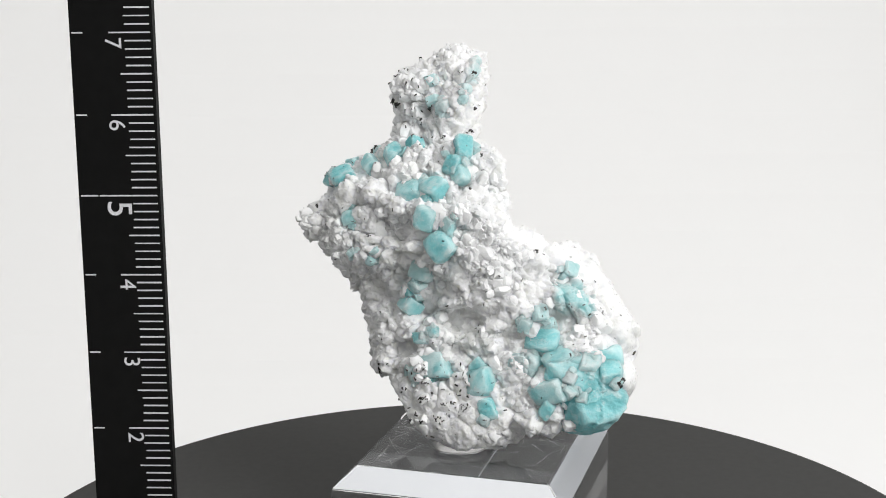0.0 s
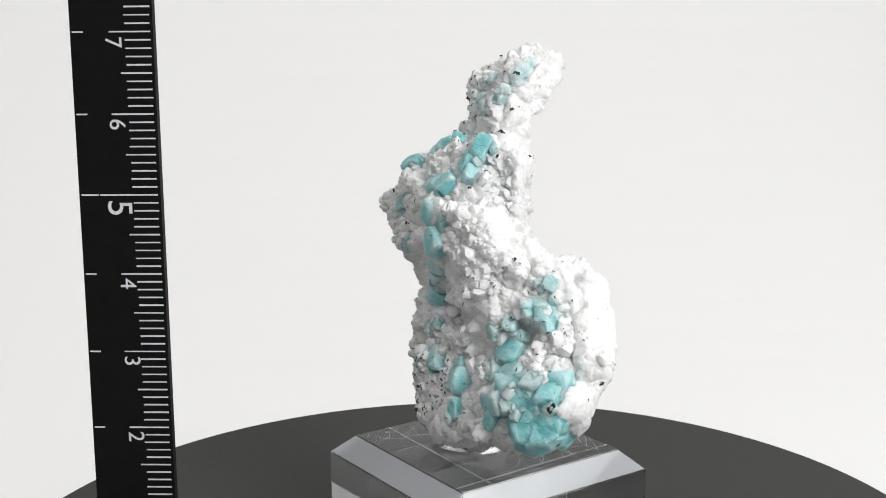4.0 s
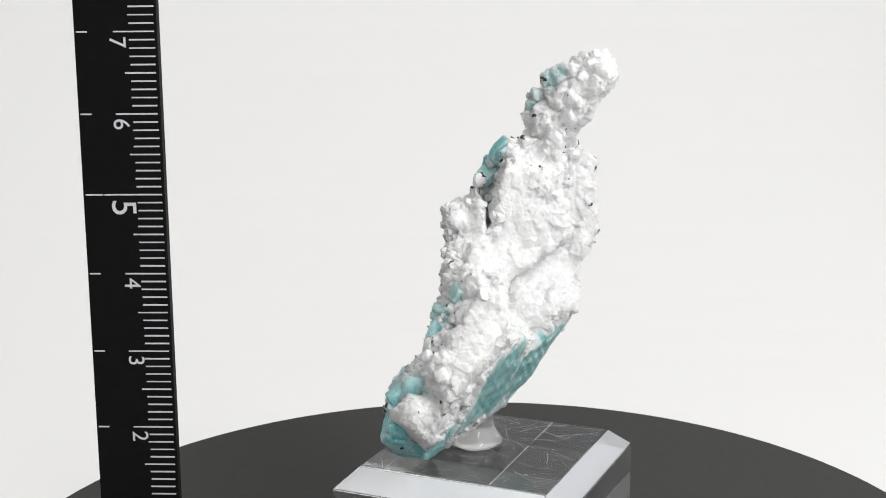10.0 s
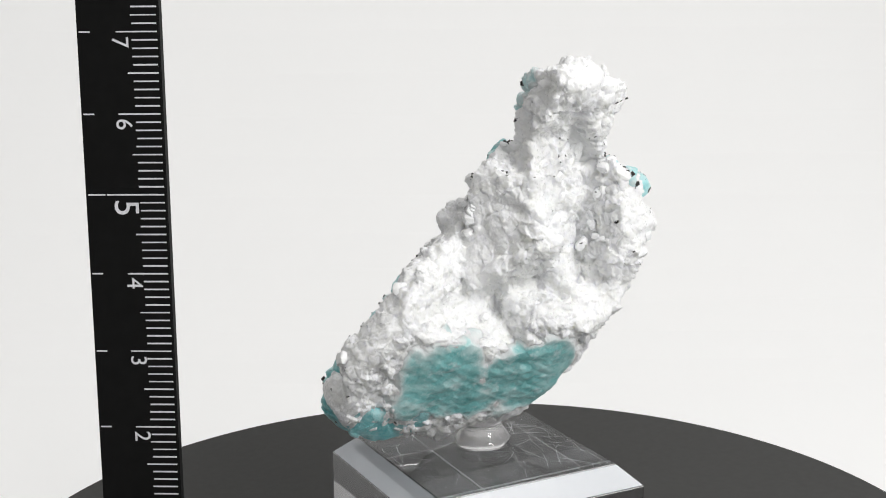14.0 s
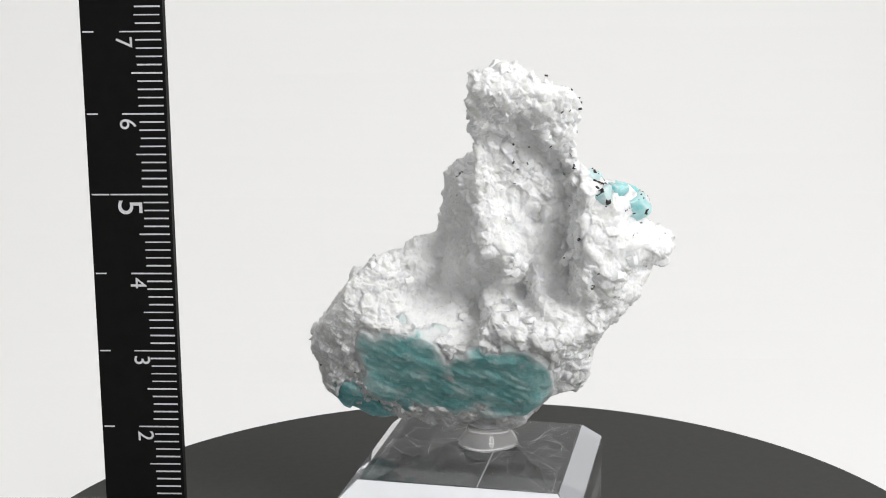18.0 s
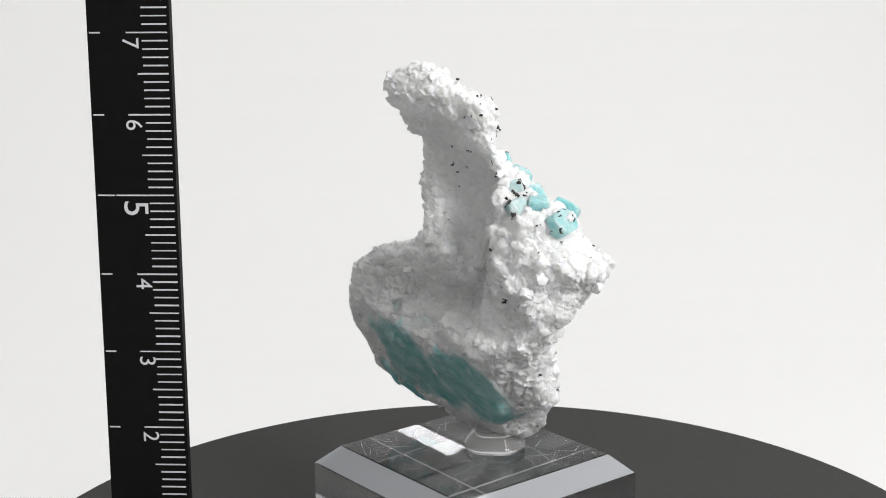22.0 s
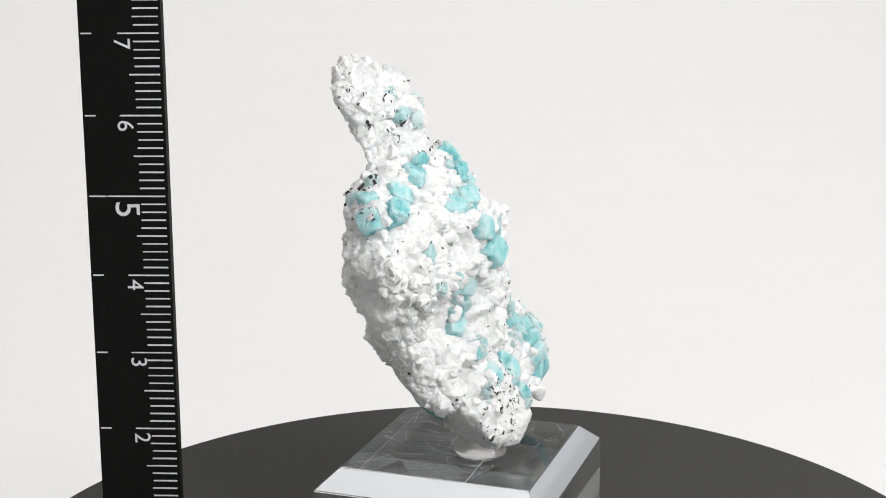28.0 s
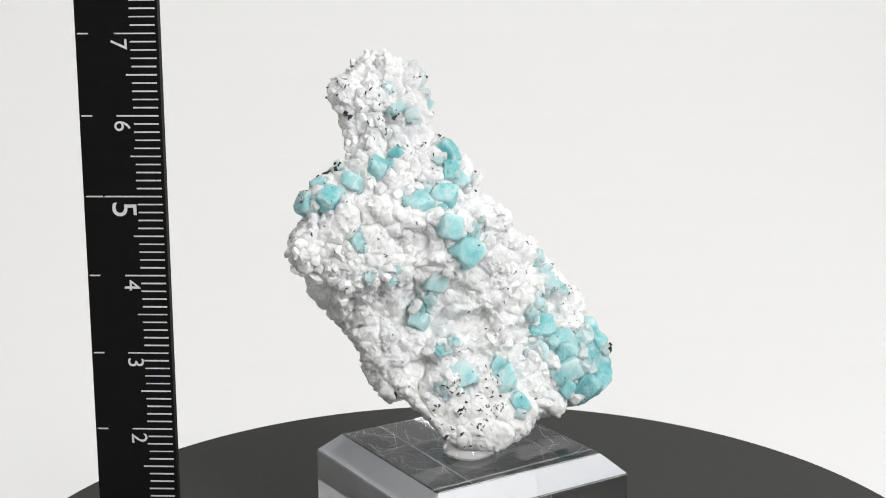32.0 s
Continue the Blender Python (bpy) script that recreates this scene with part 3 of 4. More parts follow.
def mineral():
    m = tagged(new("mineral_specimen"), "white sugary albite specimen studded with blue-green amazonite crystals", "mineral")
    m.location.z = BASE_Z
    axes = [np.arange(lo, hi, COARSE) for lo, hi in zip(LOW, HIGH)]
    grid = np.stack(np.meshgrid(*axes, indexing="ij"), -1)
    phi = body_field(grid.reshape(-1, 3)).reshape(grid.shape[:3])
    g = np.gradient(phi, COARSE)
    steep = np.sqrt(g[0] ** 2 + g[1] ** 2 + g[2] ** 2) + 1e-6
    d = np.clip(phi / np.maximum(steep, 0.5), -0.5, 0.5).astype(np.float32)
    # close the gaps between lumps, so that hollows cut into solid rock
    out = np.zeros(d.shape, bool)
    out[0] = out[-1] = True
    out[:, 0] = out[:, -1] = True
    out[:, :, 0] = out[:, :, -1] = True
    air = d < -0.09
    for _ in range(90):
        grown = out.copy()
        for ax in range(3):
            for shift in (1, -1):
                grown |= np.roll(out, shift, ax)
        grown &= air
        if (grown == out).all():
            break
        out = grown
    for _ in range(2):
        grown = out.copy()
        for ax in range(3):
            for shift in (1, -1):
                grown |= np.roll(out, shift, ax)
        out = grown & (d < 0)
    rock = ~out
    d = np.where(rock & (d < 0.02), 0.02, d).astype(np.float32)
    for k in range(7):
        inner = rock.copy()
        for ax in range(3):
            inner &= np.roll(rock, 1, ax) & np.roll(rock, -1, ax)
        rock = inner
        d = np.where(rock, np.maximum(d, (k + 0.4) * COARSE), d).astype(np.float32)
    flat = grid.reshape(-1, 3)
    for at, radii, turn in HOLLOWS:
        d = np.minimum(d, dish(flat, at, radii, turn).reshape(d.shape).astype(np.float32))
    for faces in CUTS:
        uneven = 0.04 * soft_noise(flat, 0.5, 31) + 0.015 * soft_noise(flat, 0.2, 32)
        d = np.minimum(d, (cut(flat, faces) + uneven).reshape(d.shape).astype(np.float32))
    for faces in FINS:
        uneven = 0.05 * soft_noise(flat, 0.4, 33) + 0.03 * soft_noise(flat, 0.18, 34)
        d = np.maximum(d, (np.clip(solid(flat, faces), -0.5, 0.5) + uneven).reshape(d.shape).astype(np.float32))
    soft = d.copy()
    for _ in range(3):
        for ax in range(3):
            soft = (np.roll(soft, 1, ax) + soft + np.roll(soft, -1, ax)) / 3
    g = np.stack(np.gradient(soft, COARSE), -1)
    g /= np.linalg.norm(g, axis=-1, keepdims=True) + 1e-6
    for ax in range(3):
        d = stretch(d, FINER, ax)
    quads, p = skin(d, LOW, COARSE / FINER)
    quads, p = tidy(largest(quads, p), p)
    out = -sample(g, p)
    out /= np.linalg.norm(out, axis=1, keepdims=True) + 1e-6
    face = step_up(-out[:, 1], 0.0, 0.55)              # 1 on the sugary face, 0 on the broken back
    warp = np.stack([soft_noise(p, 0.12, k) for k in (5, 6, 7)], 1)
    rough = 0.04 * soft_noise(p, 0.55, 3) + 0.035 * soft_noise(p, 0.22, 4)
    f0, l0, r0, e0 = grains(p + 0.05 * warp, 0.40, 10)
    f1, l1, r1, e1 = grains(p + 0.03 * warp, 0.18, 11)
    f2, l2, r2, e2 = grains(p + 0.012 * warp, 0.08, 12)
    f3, l3, r3, e3 = grains(p + 0.03 * warp, 0.36, 13)
    f4, l4, r4, e4 = grains(p + 0.02 * warp, 0.115, 14)
    lumpy = step_up(soft_noise(p, 0.9, 61) + 0.35, 0.0, 0.7)          # snowy smooth parts between the lumpy ones
    sugary = (0.35 + 0.65 * lumpy) * (0.22 * (dome(f0, 0.9) - 0.62) + 0.14 * r0 + 0.05 * l0 - 0.07 * np.exp(-(e0 / 0.10) ** 2))
    sugary = sugary + 0.05 * (dome(f1, 0.95) - 0.6) + 0.05 * r1 + 0.03 * l1 + 0.02 * (dome(f4, 0.95) - 0.6) + 0.036 * r4 + 0.03 * l4 + 0.022 * r2 + 0.016 * l2 - 0.06
    broken = 0.06 * l3 + 0.05 * r3 + 0.04 * l1 + 0.035 * r1 + 0.02 * l4 + 0.025 * r4 + 0.012 * l2 + 0.014 * r2 - 0.015 * np.exp(-(e1 / 0.06) ** 2)
    snowy = step_up(out[:, 0], 0.35, 0.75) * step_up(p[:, 0], 0.2, 0.6)   # the smooth snowy side
    snowy = np.maximum(snowy, step_up(2.85 - p[:, 2], 0.0, 0.25) * step_up(0.6 - p[:, 0], 0.0, 0.3))
    relief = (0.4 + 0.6 * face) * rough + (1 - 0.6 * snowy) * (face * sugary + (1 - face) * broken)
    # the big end crystal and the amazonite bared on the back
    end = np.minimum.reduce([p[:, 0] - 0.98 + 0.25 * (p[:, 2] - 2.8), -0.20 - 0.45 * (p[:, 2] - 2.34) - p[:, 1], 3.32 - p[:, 2]])
    end = end + 0.06 * soft_noise(p, 0.25, 21) + 0.05 * r1
    n, u = np.array((0.28, 0.80, -0.53)), np.array((0.944, -0.331, 0.0))
    v = np.cross(n, u)

    def patch(at, ru, rv, rn):
        q = p - np.array(at)
        k = np.sqrt((q @ u / ru) ** 2 + (q @ v / rv) ** 2 + (q @ n / rn) ** 2)
        return (1 - k) * min(ru, rv)

    bare = np.maximum.reduce([patch((1.05, 0.45, 3.08), 0.72, 0.62, 0.6), patch((-0.2, 0.72, 2.90), 0.80, 0.76, 0.6), patch((0.5, 0.38, 2.65), 0.95, 0.42, 0.6)])
    bare = bare + 0.16 * soft_noise(p, 0.5, 22) + 0.10 * soft_noise(p, 0.18, 23) + 0.08 * r1 + 0.05 * r3

    def blot(at, radius):
        return radius - np.linalg.norm(p - np.array(at), axis=1)

    patchy = 0.16 * soft_noise(p, 0.2, 24) + 0.06 * r1
    hold = np.maximum(end, bare)
    body = p + out * (relief - np.clip(4 * hold, 0, 1) * (0.05 + np.clip(relief, 0, 1)))[:, None]
    down = np.array((0, 0, BASE_Z))
    ob = new("matrix", sheet("matrix", quads, body * CM - down, ALBITE))
    ob.parent = m
    tagged(ob, "white granular albite matrix")
    for label, mat, region, own in (
            ("dark blue-green amazonite bared on the broken back", AMAZON_DEEP, bare, 0.35 * rough + 0.02 * soft_noise(p * np.array((1.0, 1.0, 3.0)), 0.35, 25) + 0.006 * l1 + 0.005 * r2),
            ("pale amazonite showing through the albite", AMAZON_PALE, blot((0.25, 0.97, 6.98), 0.30) + patchy, relief + 0.004),
            ("pale amazonite showing through the albite", AMAZON_PALE, blot((1.42, -0.28, 3.98), 0.30) + patchy, relief + 0.004)):
        q = largest(quads[(region[quads] > -0.07).all(1)], p)
        top = p + out * (own + np.clip(region * 0.8, -0.09, 0.02))[:, None]
        low = p - out * 0.2
        both, pts = tidy(np.concatenate([q, q[:, ::-1] + len(p)]), np.concatenate([top, low]))
        rim_of = np.concatenate([region, region])[np.unique(np.concatenate([q, q[:, ::-1] + len(p)]))]
        me = sheet("amazonite_crystal", both, pts * CM - down, mat)
        frost = me.attributes.new("frost", "FLOAT", "POINT")
        frost.data.foreach_set("value", (1 - step_up(rim_of, -0.05, 0.16)).astype(np.float32))
        ob = new("amazonite_crystal", me)
        ob.parent = m
        tagged(ob, label)
    return m


CUTS = [
    [((-0.75, 0.92, 4.8), (-0.36, 1.0, 0.0)), ((-0.55, 1.18, 5.6), (-0.1, 1.0, -0.5)), ((-1.11, 1.0, 5.0), (1.0, 0.06, 0.0)), ((-0.22, 1.2, 5.2), (-1.0, 0.40, 0.30)), ((-0.8, 1.1, 4.08), (0.0, 0.45, 1.0))],
    [((0.0, 1.16, 6.0), (-0.1, 1.0, -0.12)), ((0.09, 1.66, 6.62), (0.0, 0.62, -0.79)), ((-0.53, 1.70, 6.43), (0.51, 0.13, -0.59)), ((-1.11, 1.0, 5.0), (1.0, 0.06, 0.0)), ((0.0, 1.0, 4.5), (0.0, 0.0, 1.0))],
    [((0.88, 0.42, 4.37), (-0.18, 0.85, 0.12)), ((0.06, 0.8, 4.4), (1.0, -0.25, 0.0)), ((0.45, 0.36, 3.82), (-0.1, 0.55, 0.8))],
    [((-0.15, 0.62, 4.35), (-0.05, 1.0, 0.0)), ((-0.2, 0.8, 4.0), (0.0, 0.35, 1.0)), ((-0.1, 0.9, 4.55), (-0.1, 0.5, -1.0)), ((-0.62, 0.8, 4.3), (1.0, 0.3, 0.0)), ((0.15, 0.7, 4.3), (-1.0, 0.3, 0.0))],
]
FINS = [
    # the plate that hangs from the neck on the broken back
    [((0.31, 0.83, 5.3), (1.0, 0.50, -0.05)), ((0.0, 1.22, 5.3), (0.10, 1.0, 0.03)), ((-0.17, 1.2, 5.2), (-1.0, 0.35, 0.30)), ((-0.1, 1.0, 4.53), (0.1, 0.58, -0.81)), ((0.0, 0.25, 4.8), (0.0, -1.0, 0.2)), ((0.15, 1.05, 5.75), (0.60, 0.35, 0.70)), ((0.0, 1.0, 5.95), (0.0, 0.0, 1.0))],
]
HOLLOWS = [
    ((-0.98, 1.62, 4.75), (0.20, 0.72, 0.42), 12),
    ((-0.52, 1.36, 5.02), (0.30, 0.34, 0.16), 20),
    ((0.72, 1.22, 4.25), (0.72, 0.70, 0.50), -20),
    ((0.47, 1.26, 5.25), (0.20, 0.52, 0.60), -10),
    ((0.60, 0.95, 4.02), (0.70, 0.66, 0.42), -20),
    ((-0.95, -0.25, 3.90), (0.62, 0.55, 0.46), -30),
    ((-0.30, -0.43, 3.62), (0.48, 0.50, 0.26), -20),
    ((-1.48, 0.18, 3.95), (0.35, 0.42, 0.42), -35),
    ((-1.15, -0.02, 4.86), (0.35, 0.36, 0.26), -30),
    ((-0.20, -0.50, 4.98), (0.20, 0.32, 0.16), -20),
    ((-0.28, -0.50, 3.18), (0.30, 0.36, 0.16), -20),
    ((-1.05, -0.15, 3.15), (0.30, 0.34, 0.18), -30),
    ((-1.10, 0.02, 3.85), (0.42, 0.28, 0.28), -30),
    ((-1.02, -0.20, 4.38), (0.45, 0.32, 0.20), -30),
    ((-0.52, -0.30, 4.08), (0.40, 0.32, 0.20), -30),
    ((-0.05, -0.58, 3.72), (0.35, 0.32, 0.18), -20),
    ((0.48, -0.62, 3.42), (0.35, 0.34, 0.16), -15),
    ((1.20, -0.52, 3.72), (0.25, 0.30, 0.20), 0),
    ((-0.72, 0.05, 5.62), (0.25, 0.25, 0.18), -30),
    ((-0.25, 0.52, 6.18), (0.28, 0.25, 0.16), -20),
]
MINERAL = mineral()


def ball(cuts):
    bm = bmesh.new()
    bmesh.ops.create_icosphere(bm, subdivisions=cuts, radius=1)
    co, tri = np.array([v.co for v in bm.verts]), np.array([[v.index for v in f.verts] for f in bm.faces])
    bm.free()
    return co, tri


def druse():
    """The crust of small rounded albite grains grown on the face."""
    me = next(o for o in MINERAL.children if o.name.startswith("matrix")).data
    at, way = np.zeros(len(me.polygons) * 3), np.zeros(len(me.polygons) * 3)
    me.polygons.foreach_get("center", at)
    me.polygons.foreach_get("normal", way)
    at, way = at.reshape(-1, 3) / CM + np.array((0, 0, BASE_Z / CM)), way.reshape(-1, 3)
    rng = np.random.default_rng(17)
    clump = soft_noise(at, 0.35, 51) + 0.6 * soft_noise(at, 0.9, 52)
    end = (at[:, 0] > 0.9) & (at[:, 2] < 3.35)
    bare = (way[:, 1] > 0.2) & (at[:, 2] < 3.7)
    chance = np.clip(0.12 + 1.0 * clump, 0.02, 1) * (0.01 + step_up(-way[:, 1], 0.0, 0.4)) * (1 - 0.9 * step_up(way[:, 0], 0.3, 0.6)) * ~end * ~bare
    chance = chance * (1 - 0.92 * step_up(2.85 - at[:, 2], 0.0, 0.25)) * (1 - 0.6 * step_up(at[:, 2] - 6.2, 0.0, 0.3))
    pick = rng.choice(len(at), 2800, replace=False, p=chance / chance.sum())
    shapes = ball(1), ball(2)
    pts, tris, count = [], [], 0
    for i in pick:
        size = 0.018 + 0.075 * rng.random() ** 3
        co, tri = shapes[1 if size > 0.04 else 0]
        k = rng.uniform(5, 12)
        q = co / (np.abs(co) ** k).sum(1)[:, None] ** (1 / k)
        q = q * np.array((1, rng.uniform(0.6, 1.0), rng.uniform(0.8, 1.5)))
        turn, _ = np.linalg.qr(rng.normal(size=(3, 3)))
        if np.linalg.det(turn) < 0:
            turn[:, 0] = -turn[:, 0]
        pts.append((q @ turn.T) * size + at[i] + way[i] * size * rng.uniform(-1.05, -0.4))
        tris.append(tri + count)
        count += len(co)
    pts, tris = np.concatenate(pts) * CM - np.array((0, 0, BASE_Z)), np.concatenate(tris)
    me = bpy.data.meshes.new("grain_crust")
    me.vertices.add(len(pts))
    me.vertices.foreach_set("co", pts.astype(np.float32).ravel())
    me.loops.add(tris.size)
    me.loops.foreach_set("vertex_index", tris.astype(np.int32).ravel())
    me.polygons.add(len(tris))
    me.polygons.foreach_set("loop_start", np.arange(0, tris.size, 3, dtype=np.int32))
    me.polygons.foreach_set("use_smooth", np.ones(len(tris), bool))
    me.update(calc_edges=True)
    me.set_sharp_from_angle(angle=radians(38))
    me.materials.append(ALBITE_GRAIN)
    ob = new("grain_crust", me)
    ob.parent = MINERAL
    tagged(ob, "crust of small rounded white albite grains", kind="stuff")


druse()


def block(rng, w, h, depth):
    """A feldspar block: flat faces with chipped corners and worn edges, each face faintly stepped."""
    bm = bmesh.new()
    bmesh.ops.create_cube(bm, size=2)
    bmesh.ops.subdivide_edges(bm, edges=bm.edges[:], cuts=11, use_grid_fill=True)
    planes = []
    for way in itertools.product((-1, 0, 1), repeat=3):
        if sum(map(abs, way)) == 1:
            tilt = Vector(way) + Vector([rng.uniform(-0.09, 0.09) for _ in range(3)])
            planes.append((tilt.normalized(), rng.uniform(0.86, 1.0)))
        elif sum(map(abs, way)) == 2:
            planes.append((Vector(way).normalized(), rng.uniform(1.16, 1.36)))
        elif sum(map(abs, way)) == 3 and rng.random() < 0.7:
            planes.append((Vector(way).normalized(), rng.uniform(1.15, 1.5)))
    skew = rng.uniform(-0.22, 0.22)
    ways, reach = np.array([k for k, _ in planes]), np.array([k for _, k in planes])
    up = np.array([v.co.normalized() for v in bm.verts])
    facing = np.maximum(up @ ways.T, 1e-3) / reach
    far = (facing ** 15).sum(1) ** (-1 / 15)
    shift = np.array([rng.uniform(0, 50) for _ in range(3)])
    at = up * far[:, None] * np.array((w, h, depth)) / 2 + shift
    _, lean, rise, _ = grains(at, 0.15, 41)
    _, _, rise2, _ = grains(at * np.array((1, 1, 3)), 0.09, 42)
    far = far + np.clip((0.016 * rise + 0.006 * lean + 0.009 * rise2) / (0.5 * min(w, h)), -0.10, 0.08)
    for v, k, r in zip(bm.verts, up, far):
        v.co = Vector(((k[0] + skew * k[1]) * r * w / 2, k[1] * r * h / 2, k[2] * r * depth / 2))
    return bm


def crystal(x, y, z, nx, ny, nz, w, h, pale, spin):
    """A blocky crystal that stands part way out of the matrix; its place, the way it faces and its size in centimetres."""
    rng = random.Random(int(1000 * (x + 7 * y + 13 * z)))
    way = Vector((nx, ny, nz)).normalized()
    along = way.orthogonal().normalized()
    for k in range(3 if pale else 2):
        ww, hh = (1.04 * w, 1.04 * h) if k == 0 else (w * rng.uniform(0.4, 0.65), h * rng.uniform(0.4, 0.65))
        depth = 0.95 * min(ww, hh) + 0.06
        sink = (0.34 if pale and w > 0.3 else 0.24) if k == 0 else 0.2
        hit, _, _, _ = TREE.find_nearest(Vector((x, y, z)) * CM - Vector((0, 0, BASE_Z)))
        at = (hit + Vector((0, 0, BASE_Z))) / CM - way * depth * sink
        if k:
            at += (Matrix.Rotation(rng.uniform(0, 6.28), 3, way) @ along) * rng.uniform(0.45, 0.7) * max(w, h)
            hit, normal, _, _ = TREE.find_nearest(at * CM - Vector((0, 0, BASE_Z)))
            if at.y > 0.9 or hit.y > 0.009 or normal.y > 0.2:
                continue
            at = (hit + Vector((0, 0, BASE_Z))) / CM - normal * depth * 0.12
        tilt = way.to_track_quat("Z", "Y").to_matrix().to_4x4() @ pose(0, 0, 0, rng.uniform(-22, 22), rng.uniform(-22, 22), spin + 40 * k)
        bm = block(rng, ww, hh, depth)
        bm.transform(Matrix.Translation(at * CM - Vector((0, 0, BASE_Z))) @ tilt @ Matrix.Scale(CM, 4))
        part("amazonite_crystal", bm, AMAZON_PALE if pale or k == 1 and rng.random() < 0.5 else AMAZON, MINERAL, "pale translucent amazonite crystal" if pale else "", True).data.set_sharp_from_angle(angle=radians(24))


def end_crystal():
    """The large crystal on the end: a stout prism, its faces met by small steps."""
    bm = bmesh.new()
    bmesh.ops.create_icosphere(bm, subdivisions=6, radius=1)
    mid = np.array((1.50, -0.46, 2.72))
    up = np.array([v.co for v in bm.verts])
    soft = 0
    for at, way in END_FACES:
        way = np.array(way) / np.linalg.norm(way)
        soft = soft + (np.maximum(up @ way, 1e-3) / ((np.array(at) - mid) @ way)) ** 30
    far = soft ** (-1 / 30)
    at = mid + up * far[:, None]
    _, lean, rise, _ = grains(at, 0.30, 43)
    _, lean2, rise2, _ = grains(at, 0.12, 44)
    at = at + up * (0.05 * rise + 0.02 * lean + 0.02 * rise2 + 0.035 * soft_noise(at, 0.25, 45))[:, None]
    for v, q in zip(bm.verts, at):
        v.co = Vector(q) * CM - Vector((0, 0, BASE_Z))
    ob = part("amazonite_crystal", bm, AMAZON, MINERAL, "large blue-green amazonite end crystal", True)
    ob.data.set_sharp_from_angle(angle=radians(28))


END_FACES = [
    ((2.09, -0.55, 2.62), (0.95, 0.08, 0.10)), ((1.70, -0.95, 2.60), (0.22, -0.95, 0.28)), ((1.62, -0.47, 2.15), (0.40, -0.10, -0.88)),
    ((1.98, -0.70, 2.45), (0.78, -0.15, -0.60)), ((1.97, -0.83, 2.98), (0.72, -0.60, 0.36)), ((1.90, -0.83, 2.95), (0.15, -0.86, 0.49)),
    ((1.70, -0.76, 2.28), (0.20, -0.62, -0.74)), ((1.15, -0.75, 2.60), (-0.62, -0.75, -0.20)), ((1.20, -0.55, 2.24), (-0.45, -0.45, -0.78)),
    ((0.98, -0.45, 2.80), (-1.0, 0.0, 0.1)), ((1.6, -0.08, 2.8), (0.1, 0.9, 0.3)), ((1.75, -0.20, 2.45), (0.25, 0.75, -0.60)), ((1.7, -0.50, 3.30), (-0.2, 0.1, 1.0)),
]


def surface_tree(prefix=""):
    """All the surfaces so far whose names begin so, to set things on."""
    pts, faces = [], []
    for o in MINERAL.children:
        if o.name.startswith(prefix):
            start = len(pts)
            pts += [v.co for v in o.data.vertices]
            faces += [[k + start for k in p.vertices] for p in o.data.polygons]
    return BVHTree.FromPolygons(pts, faces)


TREE = surface_tree("matrix")
end_crystal()
crystal(-1.81, 0.89, 5.50, -0.32, -0.42, 0.85, 0.29, 0.35, False, -33)
crystal(-1.39, 0.88, 5.63, -0.55, -0.59, 0.59, 0.33, 0.23, False, -29)
crystal(-1.09, 0.64, 5.86, -0.46, -0.48, 0.75, 0.27, 0.27, False, -30)
crystal(-0.87, 0.19, 5.38, -0.26, -0.68, 0.68, 0.40, 0.35, False, 6)
crystal(-0.48, 0.04, 5.42, -0.28, -0.82, 0.50, 0.34, 0.29, False, -19)
crystal(-0.09, 0.34, 5.95, 0.08, -0.67, 0.74, 0.25, 0.37, False, -1)
crystal(-0.23, 0.21, 5.72, -0.39, -0.72, 0.57, 0.25, 0.29, False, -8)
crystal(-0.14, 0.10, 5.62, -0.37, -0.75, 0.55, 0.21, 0.31, True, 37)
crystal(-0.61, -0.14, 5.01, -0.51, -0.86, 0.01, 0.32, 0.34, False, -13)
crystal(-0.40, -0.27, 4.71, -0.36, -0.90, 0.24, 0.41, 0.43, False, 37)
crystal(-0.27, -0.33, 4.97, -0.36, -0.93, 0.10, 0.15, 0.22, True, -36)
crystal(-1.72, 0.51, 4.91, -0.44, -0.83, 0.34, 0.21, 0.21, True, 34)
crystal(-0.89, 0.21, 3.75, -0.52, -0.80, 0.30, 0.26, 0.26, False, -20)
crystal(-0.87, 0.21, 3.95, -0.46, -0.88, -0.10, 0.16, 0.15, False, 15)
crystal(-0.71, -0.08, 3.36, -0.41, -0.84, 0.35, 0.22, 0.19, False, 10)
crystal(-0.54, -0.15, 3.48, -0.47, -0.83, 0.32, 0.15, 0.18, False, 25)
crystal(-0.45, -0.20, 2.97, -0.24, -0.95, 0.18, 0.44, 0.37, False, 7)
crystal(-0.76, -0.09, 2.87, -0.27, -0.96, 0.03, 0.22, 0.18, True, 29)
crystal(0.12, -0.45, 2.84, -0.36, -0.81, 0.46, 0.40, 0.38, False, 16)
crystal(0.23, -0.62, 2.50, -0.30, -0.90, 0.32, 0.25, 0.32, False, 24)
crystal(1.03, -0.45, 3.40, -0.27, -0.88, 0.39, 0.51, 0.37, False, -6)
crystal(1.18, -0.68, 3.15, -0.25, -0.81, 0.53, 0.40, 0.40, False, -36)
crystal(0.81, -0.51, 3.14, -0.37, -0.81, 0.46, 0.29, 0.26, True, -37)
crystal(0.64, -0.50, 3.14, -0.31, -0.82, 0.48, 0.19, 0.19, True, 6)
crystal(1.03, -0.75, 2.82, -0.32, -0.89, 0.32, 0.51, 0.37, False, 19)
crystal(1.55, -0.75, 3.21, -0.08, -0.69, 0.72, 0.29, 0.29, True, 0)
crystal(1.84, -0.80, 3.10, 0.11, -0.75, 0.66, 0.30, 0.28, False, 8)
